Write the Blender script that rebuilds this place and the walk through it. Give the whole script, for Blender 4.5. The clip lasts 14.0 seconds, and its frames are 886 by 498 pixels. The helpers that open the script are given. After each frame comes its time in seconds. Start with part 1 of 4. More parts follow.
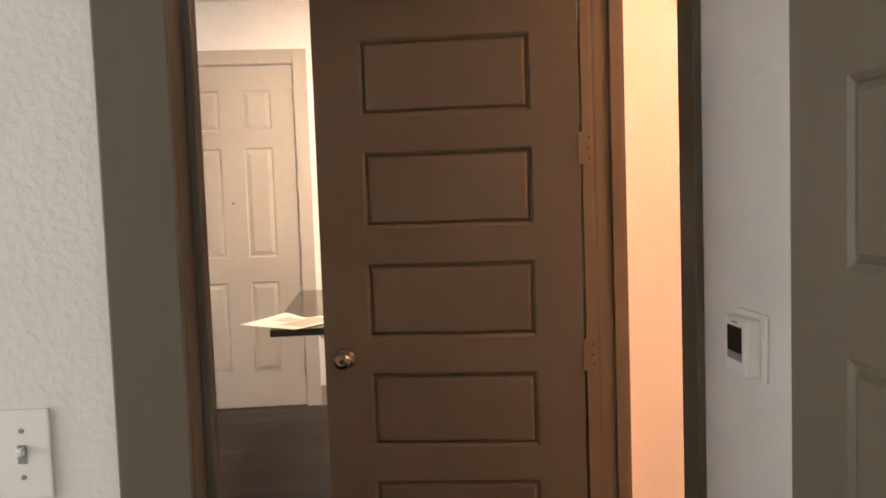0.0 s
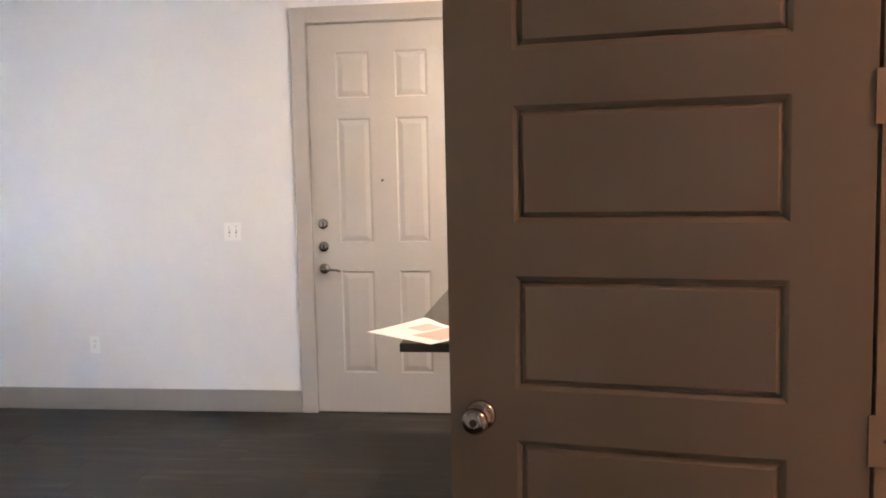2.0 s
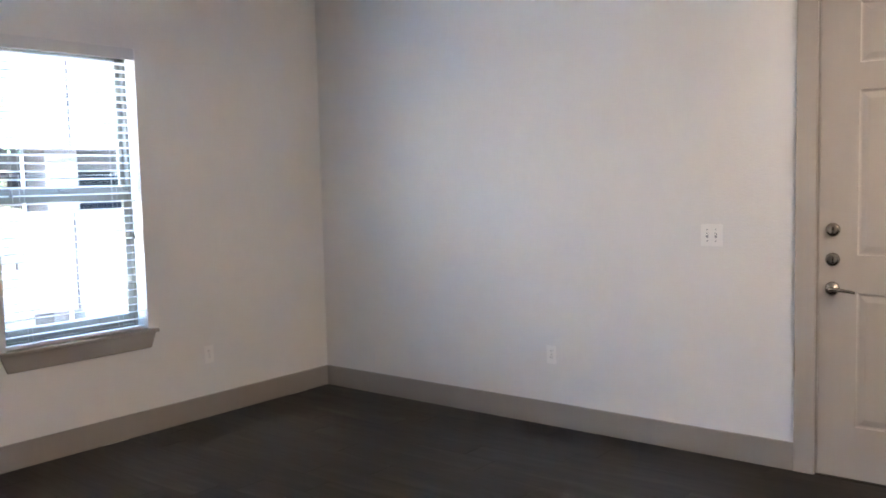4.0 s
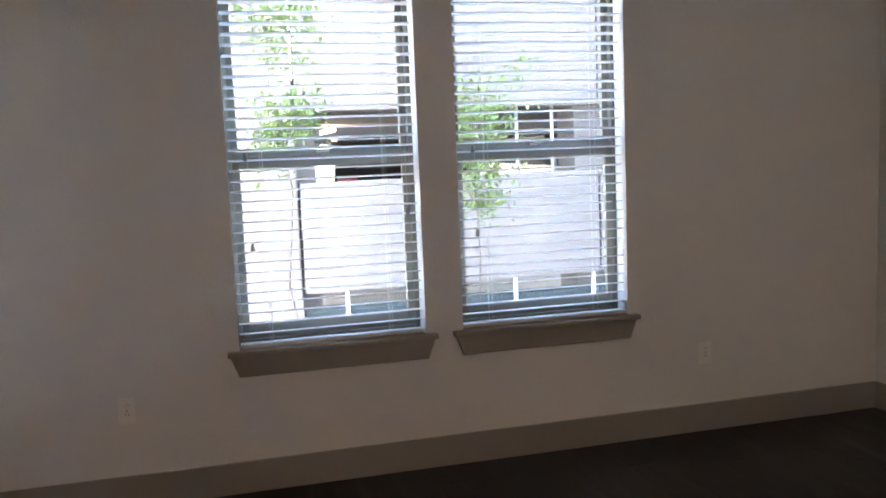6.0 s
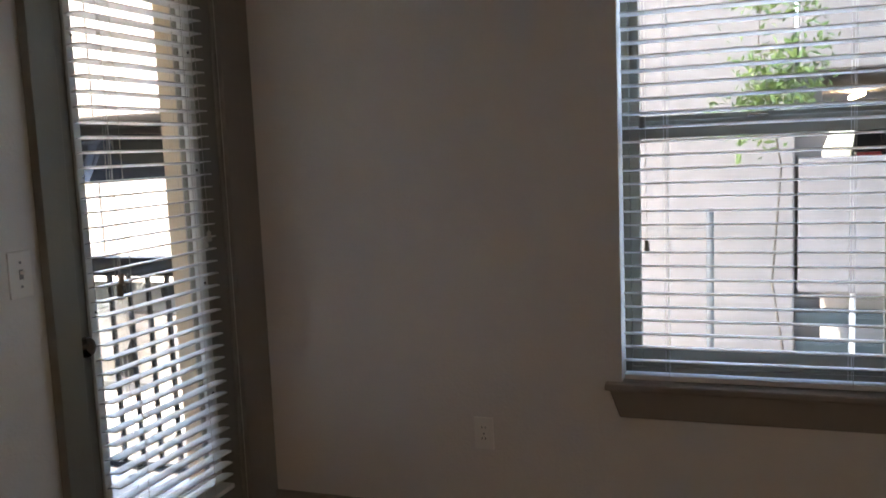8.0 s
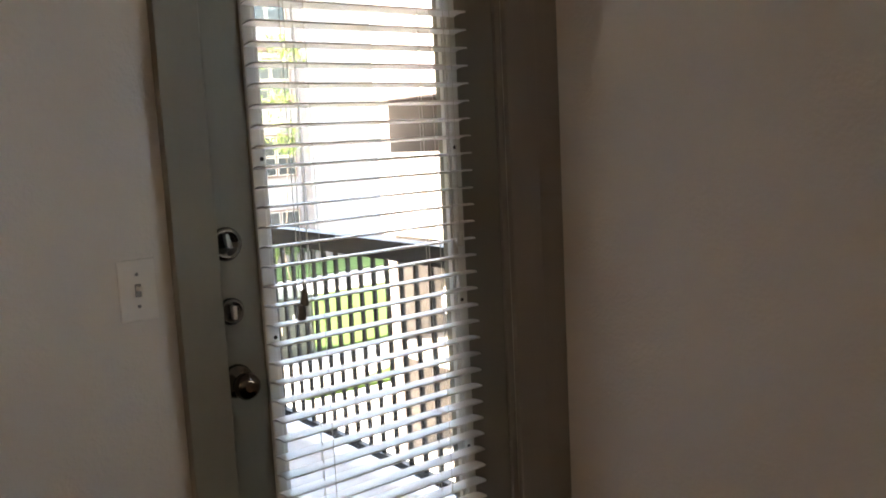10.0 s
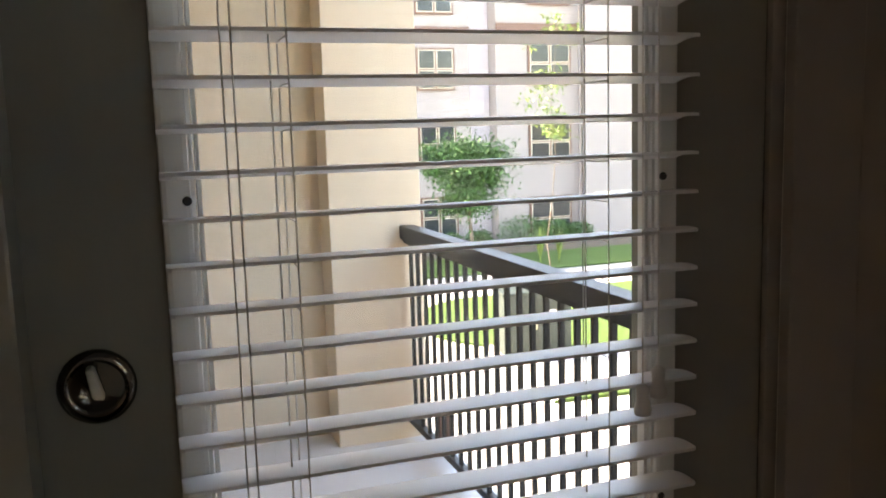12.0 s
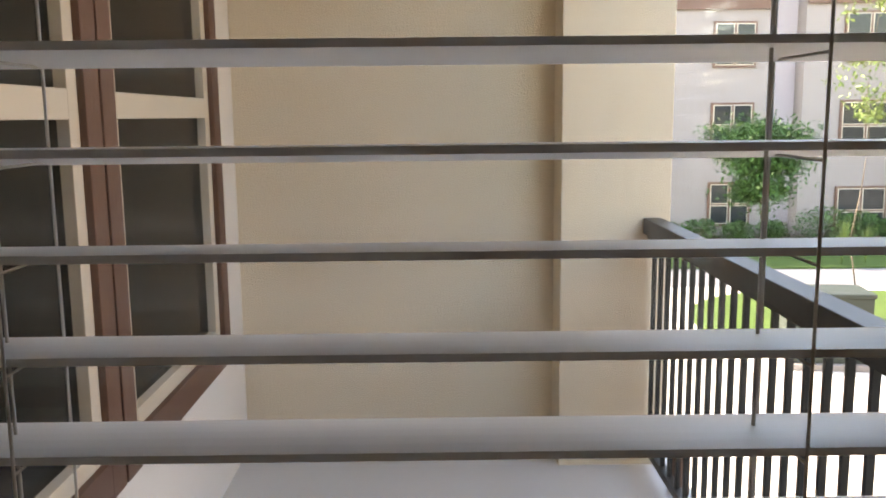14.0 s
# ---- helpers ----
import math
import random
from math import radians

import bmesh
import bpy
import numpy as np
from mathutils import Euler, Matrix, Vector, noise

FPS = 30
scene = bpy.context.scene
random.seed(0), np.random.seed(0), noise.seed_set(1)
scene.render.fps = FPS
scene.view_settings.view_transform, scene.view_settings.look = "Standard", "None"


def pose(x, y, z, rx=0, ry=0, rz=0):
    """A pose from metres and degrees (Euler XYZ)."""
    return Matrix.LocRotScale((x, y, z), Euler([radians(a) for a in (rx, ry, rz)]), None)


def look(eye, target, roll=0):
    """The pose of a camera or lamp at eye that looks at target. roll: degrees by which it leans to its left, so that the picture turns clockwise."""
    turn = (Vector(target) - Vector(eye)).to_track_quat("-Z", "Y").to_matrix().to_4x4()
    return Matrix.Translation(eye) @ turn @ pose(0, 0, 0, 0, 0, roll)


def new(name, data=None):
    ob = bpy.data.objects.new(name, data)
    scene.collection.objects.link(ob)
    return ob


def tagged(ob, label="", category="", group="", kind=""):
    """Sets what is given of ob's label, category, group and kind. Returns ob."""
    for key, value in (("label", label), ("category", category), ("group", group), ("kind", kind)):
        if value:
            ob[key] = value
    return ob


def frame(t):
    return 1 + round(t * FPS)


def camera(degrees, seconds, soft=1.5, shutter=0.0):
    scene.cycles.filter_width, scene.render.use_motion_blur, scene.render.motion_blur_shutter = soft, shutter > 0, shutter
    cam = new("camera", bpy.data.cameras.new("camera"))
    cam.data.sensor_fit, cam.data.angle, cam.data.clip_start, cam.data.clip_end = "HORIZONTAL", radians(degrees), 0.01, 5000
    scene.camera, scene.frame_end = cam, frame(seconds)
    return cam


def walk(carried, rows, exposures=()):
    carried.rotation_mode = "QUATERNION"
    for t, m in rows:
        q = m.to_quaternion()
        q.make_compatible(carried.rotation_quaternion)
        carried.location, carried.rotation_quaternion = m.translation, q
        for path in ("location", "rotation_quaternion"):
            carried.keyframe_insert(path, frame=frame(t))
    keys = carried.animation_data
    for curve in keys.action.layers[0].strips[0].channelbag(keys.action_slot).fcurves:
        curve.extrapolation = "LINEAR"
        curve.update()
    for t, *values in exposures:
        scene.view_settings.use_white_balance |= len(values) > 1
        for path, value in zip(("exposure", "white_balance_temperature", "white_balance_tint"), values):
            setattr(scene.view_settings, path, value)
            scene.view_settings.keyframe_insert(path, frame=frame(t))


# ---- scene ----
PATH = [
    (0, (-0.125, -1.165, 1.528), (0.027, 0.825, 1.389), -2.0),
    (0.5, (-0.135, -0.914, 1.522), (-0.049, 1.079, 1.376), -2.2),
    (1, (-0.142, -0.685, 1.519), (-0.122, 1.308, 1.356), -1.7),
    (1.5, (-0.139, -0.448, 1.518), (-0.187, 1.544, 1.349), -1.6),
    (2, (-0.084, -0.23, 1.517), (-0.341, 1.745, 1.34), -1.2),
    (2.5, (-0.051, -0.069, 1.521), (-0.585, 1.847, 1.319), -0.6),
    (3, (-0.133, 0.162, 1.509), (-0.902, 1.998, 1.308), -0.7),
    (3.2, (-0.173, 0.24, 1.508), (-1.049, 2.028, 1.32), -0.9),
    (5.3, (-1.029, 1.382, 1.461), (-2.768, 2.35, 1.27), -2.2),
    (5.5, (-1.111, 1.461, 1.458), (-2.917, 2.296, 1.26), -2.4),
    (6, (-1.284, 1.6, 1.451), (-3.205, 2.111, 1.233), -2.3),
    (6.5, (-1.52, 1.709, 1.448), (-3.492, 1.955, 1.227), -2.3),
    (7, (-1.774, 1.85, 1.439), (-3.762, 1.759, 1.233), -2.4),
    (7.5, (-2.02, 1.995, 1.43), (-3.958, 1.551, 1.216), -2.3),
    (7.6, (-2.066, 2.011, 1.428), (-3.989, 1.508, 1.208), -2.4),
    (8, (-2.287, 2.05, 1.419), (-4.157, 1.38, 1.188), -2.4),
    (8.5, (-2.551, 2.091, 1.433), (-4.304, 1.162, 1.178), -2.3),
    (9, (-2.827, 2.127, 1.436), (-4.374, 0.891, 1.153), -2.3),
    (9.2, (-2.951, 2.132, 1.412), (-4.413, 0.795, 1.14), -2.6),
    (11.5, (-3.959, 1.298, 1.434), (-4.823, -0.484, 1.156), -2.0),
    (12, (-4.135, 1.157, 1.443), (-4.793, -0.712, 1.170), -1.7),
    (12.5, (-4.236, 1.019, 1.436), (-4.759, -0.890, 1.151), -1.5),
    (13, (-4.302, 0.883, 1.426), (-4.686, -1.058, 1.135), -1.5),
    (13.3, (-4.354, 0.824, 1.426), (-4.611, -1.135, 1.118), -1.2),
    (13.6, (-4.409, 0.773, 1.433), (-4.538, -1.199, 1.128), -1.2),
    (14, (-4.438, 0.717, 1.426), (-4.452, -1.259, 1.116), -0.6),
]
cam = camera(54.9, 14.0, soft=1.8)
EXPOSURES = [(0.0, 6.9, 7400, 12), (1.2, 6.95, 7000, 11), (1.7, 6.9, 6300, 9), (3.2, 7.05, 6200, 9), (5.3, 5.3, 6300, 10), (6.4, 5.3, 7200, 12), (7.0, 5.1, 7300, 12), (8.5, 4.3, 7700, 12), (9.2, 5.1, 8600, 13), (11.4, 3.9, 8800, 14), (12.5, 4.2, 8900, 16), (13.2, 3.85, 9000, 16), (14.0, 3.6, 9100, 16)]
walk(cam, [(t, look(e, g, r)) for t, e, g, r in PATH], EXPOSURES)

# ---- light ----
world = bpy.data.worlds.new("sky")
scene.world = world
world.use_nodes = True
wn = world.node_tree.nodes
sky = wn.new("ShaderNodeTexSky")
sky.sky_type = "NISHITA"
sky.sun_disc = False
sky.sun_elevation = radians(44.7)
sky.sun_rotation = radians(119.2)
wn["Background"].inputs["Strength"].default_value = 0.15
world.node_tree.links.new(sky.outputs[0], wn["Background"].inputs["Color"])

sun = new("sun", bpy.data.lights.new("sun", "SUN"))
sun.data.energy, sun.data.angle, sun.data.color = 2.0, radians(1.5), (1.0, 0.95, 0.88)
sun.matrix_world = look((7.5, -4.2, 8.5), (0, 0, 0))


def area_lamp(name, at, size, watts, colour):
    """A ceiling lamp that shines straight down."""
    ob = new(name, bpy.data.lights.new(name, "AREA"))
    ob.data.shape, ob.data.size, ob.data.energy, ob.data.color = "DISK", size, watts, colour
    ob.matrix_world = pose(*at)
    return ob


def sky_panel(name, at, wide, high, watts):
    """An added lamp inside a bedroom window's opening, standing in for daylight."""
    ob = new(name, bpy.data.lights.new(name, "AREA"))
    ob.data.shape, ob.data.size, ob.data.size_y, ob.data.energy, ob.data.color = "RECTANGLE", wide, high, watts, (0.93, 0.97, 1.0)
    x, y, z = at
    ob.matrix_world = look(at, (x + 1, y, z))
    return ob


sky_panel("bedroom_window_daylight", (-3.50, -1.985, 1.42), 0.72, 1.5, 0.245)
sky_panel("bedroom_window_daylight", (-3.50, -0.87, 1.42), 0.72, 1.5, 0.245)
area_lamp("bathroom_lamp_light", (1.55, 0.88, 2.60), 0.30, 0.20, (1.0, 0.37, 0.20))
area_lamp("kitchen_lamp_light", (0.12, 3.70, 2.80), 0.30, 0.50, (1.0, 0.84, 0.68))

# ---- materials ----
def material(name, colour, rough=0.6, metal=0.0, grain=(), stain=0.0, bump=(), spec=0.5, per_object=0.0, per_island=0.0):
    """A paint, plaster, metal or wood. grain: (scale, amount, stretch); bump: (scale, distance, detail)."""
    m = bpy.data.materials.new(name)
    m.use_nodes = True
    n, l = m.node_tree.nodes, m.node_tree.links
    b = n["Principled BSDF"]
    b.inputs["Roughness"].default_value = rough
    b.inputs["Metallic"].default_value = metal
    b.inputs["Specular IOR Level"].default_value = spec
    co = n.new("ShaderNodeTexCoord")
    out = None

    def vary(value, amount, now):
        mix = n.new("ShaderNodeHueSaturation")
        ramp = n.new("ShaderNodeMapRange")
        ramp.inputs["To Min"].default_value, ramp.inputs["To Max"].default_value = 1 - amount, 1 + amount
        l.new(value, ramp.inputs["Value"])
        l.new(ramp.outputs[0], mix.inputs["Value"])
        if now is None:
            mix.inputs["Color"].default_value = (*colour, 1)
        else:
            l.new(now, mix.inputs["Color"])
        return mix.outputs[0]

    if grain:
        mp = n.new("ShaderNodeMapping")
        mp.inputs["Scale"].default_value = grain[2]
        t = n.new("ShaderNodeTexNoise")
        t.inputs["Scale"].default_value, t.inputs["Detail"].default_value, t.inputs["Roughness"].default_value = grain[0], 6, 0.65
        l.new(co.outputs["Object"], mp.inputs["Vector"])
        l.new(mp.outputs[0], t.inputs["Vector"])
        out = vary(t.outputs["Fac"], grain[1], out)
    if stain:
        t = n.new("ShaderNodeTexNoise")
        t.inputs["Scale"].default_value, t.inputs["Detail"].default_value = 1.7, 4
        l.new(co.outputs["Object"], t.inputs["Vector"])
        out = vary(t.outputs["Fac"], stain, out)
        rr = n.new("ShaderNodeMapRange")
        rr.inputs["To Min"].default_value, rr.inputs["To Max"].default_value = max(0.02, rough - 0.1), min(1, rough + 0.1)
        l.new(t.outputs["Fac"], rr.inputs["Value"])
        l.new(rr.outputs[0], b.inputs["Roughness"])
    if per_object:
        out = vary(n.new("ShaderNodeObjectInfo").outputs["Random"], per_object, out)
    if per_island:
        out = vary(n.new("ShaderNodeNewGeometry").outputs["Random Per Island"], per_island, out)
    if out is None:
        b.inputs["Base Color"].default_value = (*colour, 1)
    else:
        l.new(out, b.inputs["Base Color"])
    if bump:
        t = n.new("ShaderNodeTexNoise")
        t.inputs["Scale"].default_value, t.inputs["Detail"].default_value = bump[0], bump[2]
        l.new(co.outputs["Object"], t.inputs["Vector"])
        k = n.new("ShaderNodeBump")
        k.inputs["Distance"].default_value = bump[1]
        k.inputs["Strength"].default_value = 1.0
        l.new(t.outputs["Fac"], k.inputs["Height"])
        l.new(k.outputs[0], b.inputs["Normal"])
    return m


def glass(name, tint=(0.95, 0.98, 0.97), gloss=1.0):
    m = bpy.data.materials.new(name)
    m.use_nodes = True
    n, l = m.node_tree.nodes, m.node_tree.links
    n.remove(n["Principled BSDF"])
    see, shine, mix, lw, power, scale = (n.new("ShaderNode" + k) for k in ("BsdfTransparent", "BsdfGlossy", "MixShader", "LayerWeight", "Math", "Math"))
    see.inputs[0].default_value = (*tint, 1)
    shine.inputs["Roughness"].default_value = 0.02
    shine.inputs["Color"].default_value = (gloss, gloss, gloss, 1)
    lw.inputs["Blend"].default_value = 0.5
    power.operation, scale.operation = "POWER", "MULTIPLY_ADD"
    power.inputs[1].default_value = 4.0
    scale.inputs[1].default_value, scale.inputs[2].default_value = 0.45, 0.025
    l.new(lw.outputs["Facing"], power.inputs[0])
    l.new(power.outputs[0], scale.inputs[0])
    l.new(scale.outputs[0], mix.inputs[0])
    l.new(see.outputs[0], mix.inputs[1])
    l.new(shine.outputs[0], mix.inputs[2])
    l.new(mix.outputs[0], n["Material Output"].inputs[0])
    return m


def glow(name, colour, strength):
    m = bpy.data.materials.new(name)
    m.use_nodes = True
    b = m.node_tree.nodes["Principled BSDF"]
    b.inputs["Emission Color"].default_value = (*colour, 1)
    b.inputs["Emission Strength"].default_value = strength
    return m


WALL = material("white_orange_peel_paint", (0.845, 0.835, 0.815), 0.55, grain=(9, 0.03, (1, 1, 1)), stain=0.03, bump=(95, 0.0019, 2.5), spec=0.35)
CEIL = material("white_ceiling_paint", (0.86, 0.855, 0.84), 0.8, stain=0.03, bump=(90, 0.002, 3), spec=0.2)
TRIM = material("taupe_trim_paint", (0.33, 0.305, 0.275), 0.38, grain=(30, 0.04, (1, 1, 0.15)), stain=0.05, bump=(60, 0.0003, 2))
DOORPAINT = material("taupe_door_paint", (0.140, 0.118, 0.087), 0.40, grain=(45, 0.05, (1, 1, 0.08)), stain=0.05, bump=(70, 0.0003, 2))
BALCONYPAINT = material("grey_green_balcony_door_paint", (0.245, 0.24, 0.205), 0.38, grain=(45, 0.05, (1, 1, 0.08)), stain=0.05, bump=(70, 0.0003, 2))
ENTRYPAINT = material("greige_entry_door_paint", (0.46, 0.425, 0.38), 0.35, grain=(40, 0.03, (1, 1, 0.1)), stain=0.04, bump=(60, 0.0002, 2))


def plank_wood(name):
    """Dark grey vinyl plank: long pale streaks over fine grain, shifted from plank to plank."""
    m = bpy.data.materials.new(name)
    m.use_nodes = True
    n, l = m.node_tree.nodes, m.node_tree.links
    b = n["Principled BSDF"]
    b.inputs["Specular IOR Level"].default_value = 0.18
    co, info = n.new("ShaderNodeTexCoord"), n.new("ShaderNodeObjectInfo")
    shift = n.new("ShaderNodeVectorMath")
    shift.operation = "MULTIPLY_ADD"
    shift.inputs[1].default_value, shift.inputs[2].default_value = (37, 19, 11), (0, 0, 0)
    l.new(info.outputs["Random"], shift.inputs[0])
    add = n.new("ShaderNodeVectorMath")
    l.new(co.outputs["Object"], add.inputs[0])
    l.new(shift.outputs[0], add.inputs[1])
    layers = []
    for scale, stretch, detail in ((2.2, (0.55, 4.2, 1), 3), (9.0, (0.35, 9.0, 1), 4)):
        mp, t = n.new("ShaderNodeMapping"), n.new("ShaderNodeTexNoise")
        mp.inputs["Scale"].default_value = stretch
        t.inputs["Scale"].default_value, t.inputs["Detail"].default_value, t.inputs["Roughness"].default_value = scale, detail, 0.62
        l.new(add.outputs[0], mp.inputs["Vector"])
        l.new(mp.outputs[0], t.inputs["Vector"])
        layers.append(t.outputs["Fac"])
    mix = n.new("ShaderNodeMix")
    mix.inputs["Factor"].default_value = 0.22
    l.new(layers[0], mix.inputs[2])
    l.new(layers[1], mix.inputs[3])
    ramp = n.new("ShaderNodeValToRGB")
    ends = ramp.color_ramp.elements
    ends[0].position, ends[0].color = 0.34, (0.0075, 0.0062, 0.0055, 1)
    ends[1].position, ends[1].color = 0.72, (0.060, 0.053, 0.047, 1)
    ends.new(0.55).color = (0.0195, 0.0170, 0.0152, 1)
    l.new(mix.outputs[0], ramp.inputs[0])
    hsv, tone = n.new("ShaderNodeHueSaturation"), n.new("ShaderNodeMapRange")
    tone.inputs["To Min"].default_value, tone.inputs["To Max"].default_value = 0.65, 1.4
    l.new(info.outputs["Random"], tone.inputs["Value"])
    l.new(tone.outputs[0], hsv.inputs["Value"])
    l.new(ramp.outputs[0], hsv.inputs["Color"])
    l.new(hsv.outputs[0], b.inputs["Base Color"])
    rough = n.new("ShaderNodeMapRange")
    rough.inputs["To Min"].default_value, rough.inputs["To Max"].default_value = 0.26, 0.46
    l.new(layers[1], rough.inputs["Value"])
    l.new(rough.outputs[0], b.inputs["Roughness"])
    return m


FLOORWOOD = plank_wood("dark_grey_vinyl_plank")
GAP = material("dark_joint", (0.015, 0.014, 0.013), 0.8)
CARPET = material("beige_carpet", (0.32, 0.29, 0.25), 0.95, grain=(220, 0.2, (1, 1, 1)), stain=0.05, bump=(300, 0.004, 3))
NICKEL = material("satin_nickel", (0.33, 0.305, 0.27), 0.17, 1.0, grain=(60, 0.06, (1, 1, 1)))
# the same nickel, with the dark room it mirrors put into the colour
SHADENICKEL = material("shaded_satin_nickel", (0.15, 0.14, 0.125), 0.13, 1.0, grain=(60, 0.06, (1, 1, 1)))
BRUSHED = material("brushed_nickel_turn", (0.66, 0.63, 0.57), 0.5, 0.6)
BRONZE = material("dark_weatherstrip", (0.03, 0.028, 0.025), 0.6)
PLASTIC = material("white_plastic", (0.93, 0.92, 0.89), 0.38, stain=0.02)
SCREEN = material("dark_thermostat_screen", (0.02, 0.022, 0.022), 0.12)
GREYPART = material("grey_screen_band", (0.30, 0.31, 0.32), 0.3)
SLAT = material("white_faux_wood_slat", (0.81, 0.81, 0.81), 0.42, grain=(20, 0.02, (1, 1, 1)), stain=0.02, per_object=0.03)
CORD = material("white_braided_cord", (0.62, 0.60, 0.56), 0.8)
CORDGREY = material("grey_cord_tassel", (0.20, 0.19, 0.175), 0.55)
VINYL = material("almond_window_vinyl", (0.21, 0.20, 0.16), 0.45, stain=0.04)
LITE = material("white_lite_frame_plastic", (0.72, 0.73, 0.70), 0.4, stain=0.03)
PANE = glass("low_e_window_glass", (0.96, 0.968, 0.964))
# bedroom glass: the dimness of the room behind is put into its tint
DIMPANE = glass("dim_room_glass", (0.16, 0.165, 0.165))
DARKPANE = material("dark_car_glass", (0.025, 0.029, 0.032), 0.35, spec=0.15)
BLUEPANE = material("blue_grey_window_pane", (0.020, 0.026, 0.028), 0.10, spec=0.25)
LOUVRE = material("blue_grey_louvre_paint", (0.034, 0.050, 0.055), 0.55, stain=0.1)
GRANITE = material("dark_granite_top", (0.022, 0.021, 0.020), 0.12, grain=(140, 0.8, (1, 1, 1)), spec=0.6)
CABINET = material("dark_wood_cabinet", (0.06, 0.045, 0.035), 0.45, grain=(8, 0.3, (1, 1, 0.1)))
PAPER = material("white_brochure_paper", (0.74, 0.71, 0.65), 0.6, stain=0.01)
PRINT = material("pink_printed_plan", (0.50, 0.33, 0.27), 0.6)
PRINTGREY = material("grey_printed_plan", (0.42, 0.39, 0.33), 0.6)
STUCCO = material("cream_stucco", (0.72, 0.61, 0.46), 0.85, grain=(25, 0.05, (1, 1, 1)), stain=0.06, bump=(160, 0.003, 4), spec=0.2)
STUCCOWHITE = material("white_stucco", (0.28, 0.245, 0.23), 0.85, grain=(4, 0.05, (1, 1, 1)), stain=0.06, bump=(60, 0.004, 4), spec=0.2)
SIDING = material("white_fibre_siding", (0.74, 0.71, 0.66), 0.7, stain=0.05, bump=(40, 0.001, 3))
# stucco of the recess, tinted with the purple of its shade
MAUVE = material("shade_mauve_stucco", (0.44, 0.39, 0.40), 0.85, stain=0.06, bump=(60, 0.004, 4))
BROWN = material("brown_window_trim", (0.115, 0.055, 0.035), 0.5, stain=0.08)
CREAMFRAME = material("cream_window_frame", (0.58, 0.52, 0.42), 0.45, stain=0.04)
SLABPAINT = material("grey_balcony_concrete", (0.55, 0.55, 0.54), 0.6, grain=(14, 0.08, (1, 1, 1)), stain=0.12, bump=(90, 0.001, 4))
RAILPAINT = material("dark_bronze_railing", (0.020, 0.019, 0.018), 0.42, stain=0.08, spec=0.35)
CONCRETE = material("pale_precast_concrete", (0.245, 0.222, 0.212), 0.85, grain=(3, 0.08, (1, 1, 1)), stain=0.12, bump=(30, 0.004, 5), spec=0.2)
DARKCONC = material("shaded_deck_concrete", (0.24, 0.23, 0.22), 0.9, stain=0.12)
PAVE = material("pale_concrete_paving", (0.50, 0.48, 0.44), 0.9, grain=(6, 0.08, (1, 1, 1)), stain=0.12, bump=(50, 0.003, 4))
ASPHALT = material("worn_grey_asphalt", (0.13, 0.135, 0.15), 0.85, grain=(8, 0.1, (1, 1, 1)), stain=0.12, bump=(60, 0.003, 4))
GRASS = material("lawn_grass", (0.060, 0.105, 0.025), 0.9, grain=(35, 0.35, (1, 1, 1)), stain=0.25, bump=(120, 0.02, 4), spec=0.2)
SOIL = material("dry_ground", (0.20, 0.16, 0.11), 0.95, grain=(5, 0.2, (1, 1, 1)), stain=0.2)
MULCH = material("brown_mulch", (0.10, 0.075, 0.05), 0.95, grain=(12, 0.4, (1, 1, 1)), stain=0.2, bump=(30, 0.02, 4))
POSTGREY = material("dull_grey_metal", (0.12, 0.125, 0.13), 0.6, stain=0.1)
BARK = material("grey_brown_bark", (0.13, 0.10, 0.075), 0.9, grain=(30, 0.3, (1, 1, 0.2)), bump=(40, 0.01, 4))
LEAF = material("fresh_green_leaf", (0.14, 0.20, 0.055), 0.55, per_island=0.45, spec=0.3)
LEAFDARK = material("deep_green_leaf", (0.038, 0.098, 0.022), 0.55, per_island=0.45, spec=0.3)
BOXGREEN = material("green_utility_paint", (0.020, 0.030, 0.024), 0.6, stain=0.1)
TYRE = material("black_rubber", (0.02, 0.02, 0.02), 0.8)
CARBLUE = material("dark_blue_car_paint", (0.05, 0.065, 0.10), 0.25, spec=0.6)
CARWHITE = material("white_car_paint", (0.72, 0.72, 0.71), 0.25, spec=0.6)
CARDARK = material("black_car_paint", (0.025, 0.028, 0.03), 0.2, spec=0.6)
TAIL = material("red_tail_lamp", (0.45, 0.02, 0.02), 0.3)
LAMPGLOW = glow("warm_lamp_diffuser", (1.0, 0.58, 0.36), 0.8)
# glow of the bar added inside the garage deck
GARAGEGLOW = glow("garage_light_bar", (1.0, 0.75, 0.5), 4.0)


# ---- building helpers ----
def box(bm, x0, y0, z0, x1, y1, z1, bevel=0.0):
    lo = [min(a, b) for a, b in ((x0, x1), (y0, y1), (z0, z1))]
    hi = [max(a, b) for a, b in ((x0, x1), (y0, y1), (z0, z1))]
    v = [bm.verts.new((hi[0] if i & 1 else lo[0], hi[1] if i & 2 else lo[1], hi[2] if i & 4 else lo[2])) for i in range(8)]
    f = [bm.faces.new([v[i] for i in q]) for q in ((0, 2, 3, 1), (4, 5, 7, 6), (0, 1, 5, 4), (2, 6, 7, 3), (0, 4, 6, 2), (1, 3, 7, 5))]
    if bevel:
        bmesh.ops.bevel(bm, geom=list({e for a in f for e in a.edges}), offset=bevel, segments=2, affect="EDGES", profile=0.6)
    return f


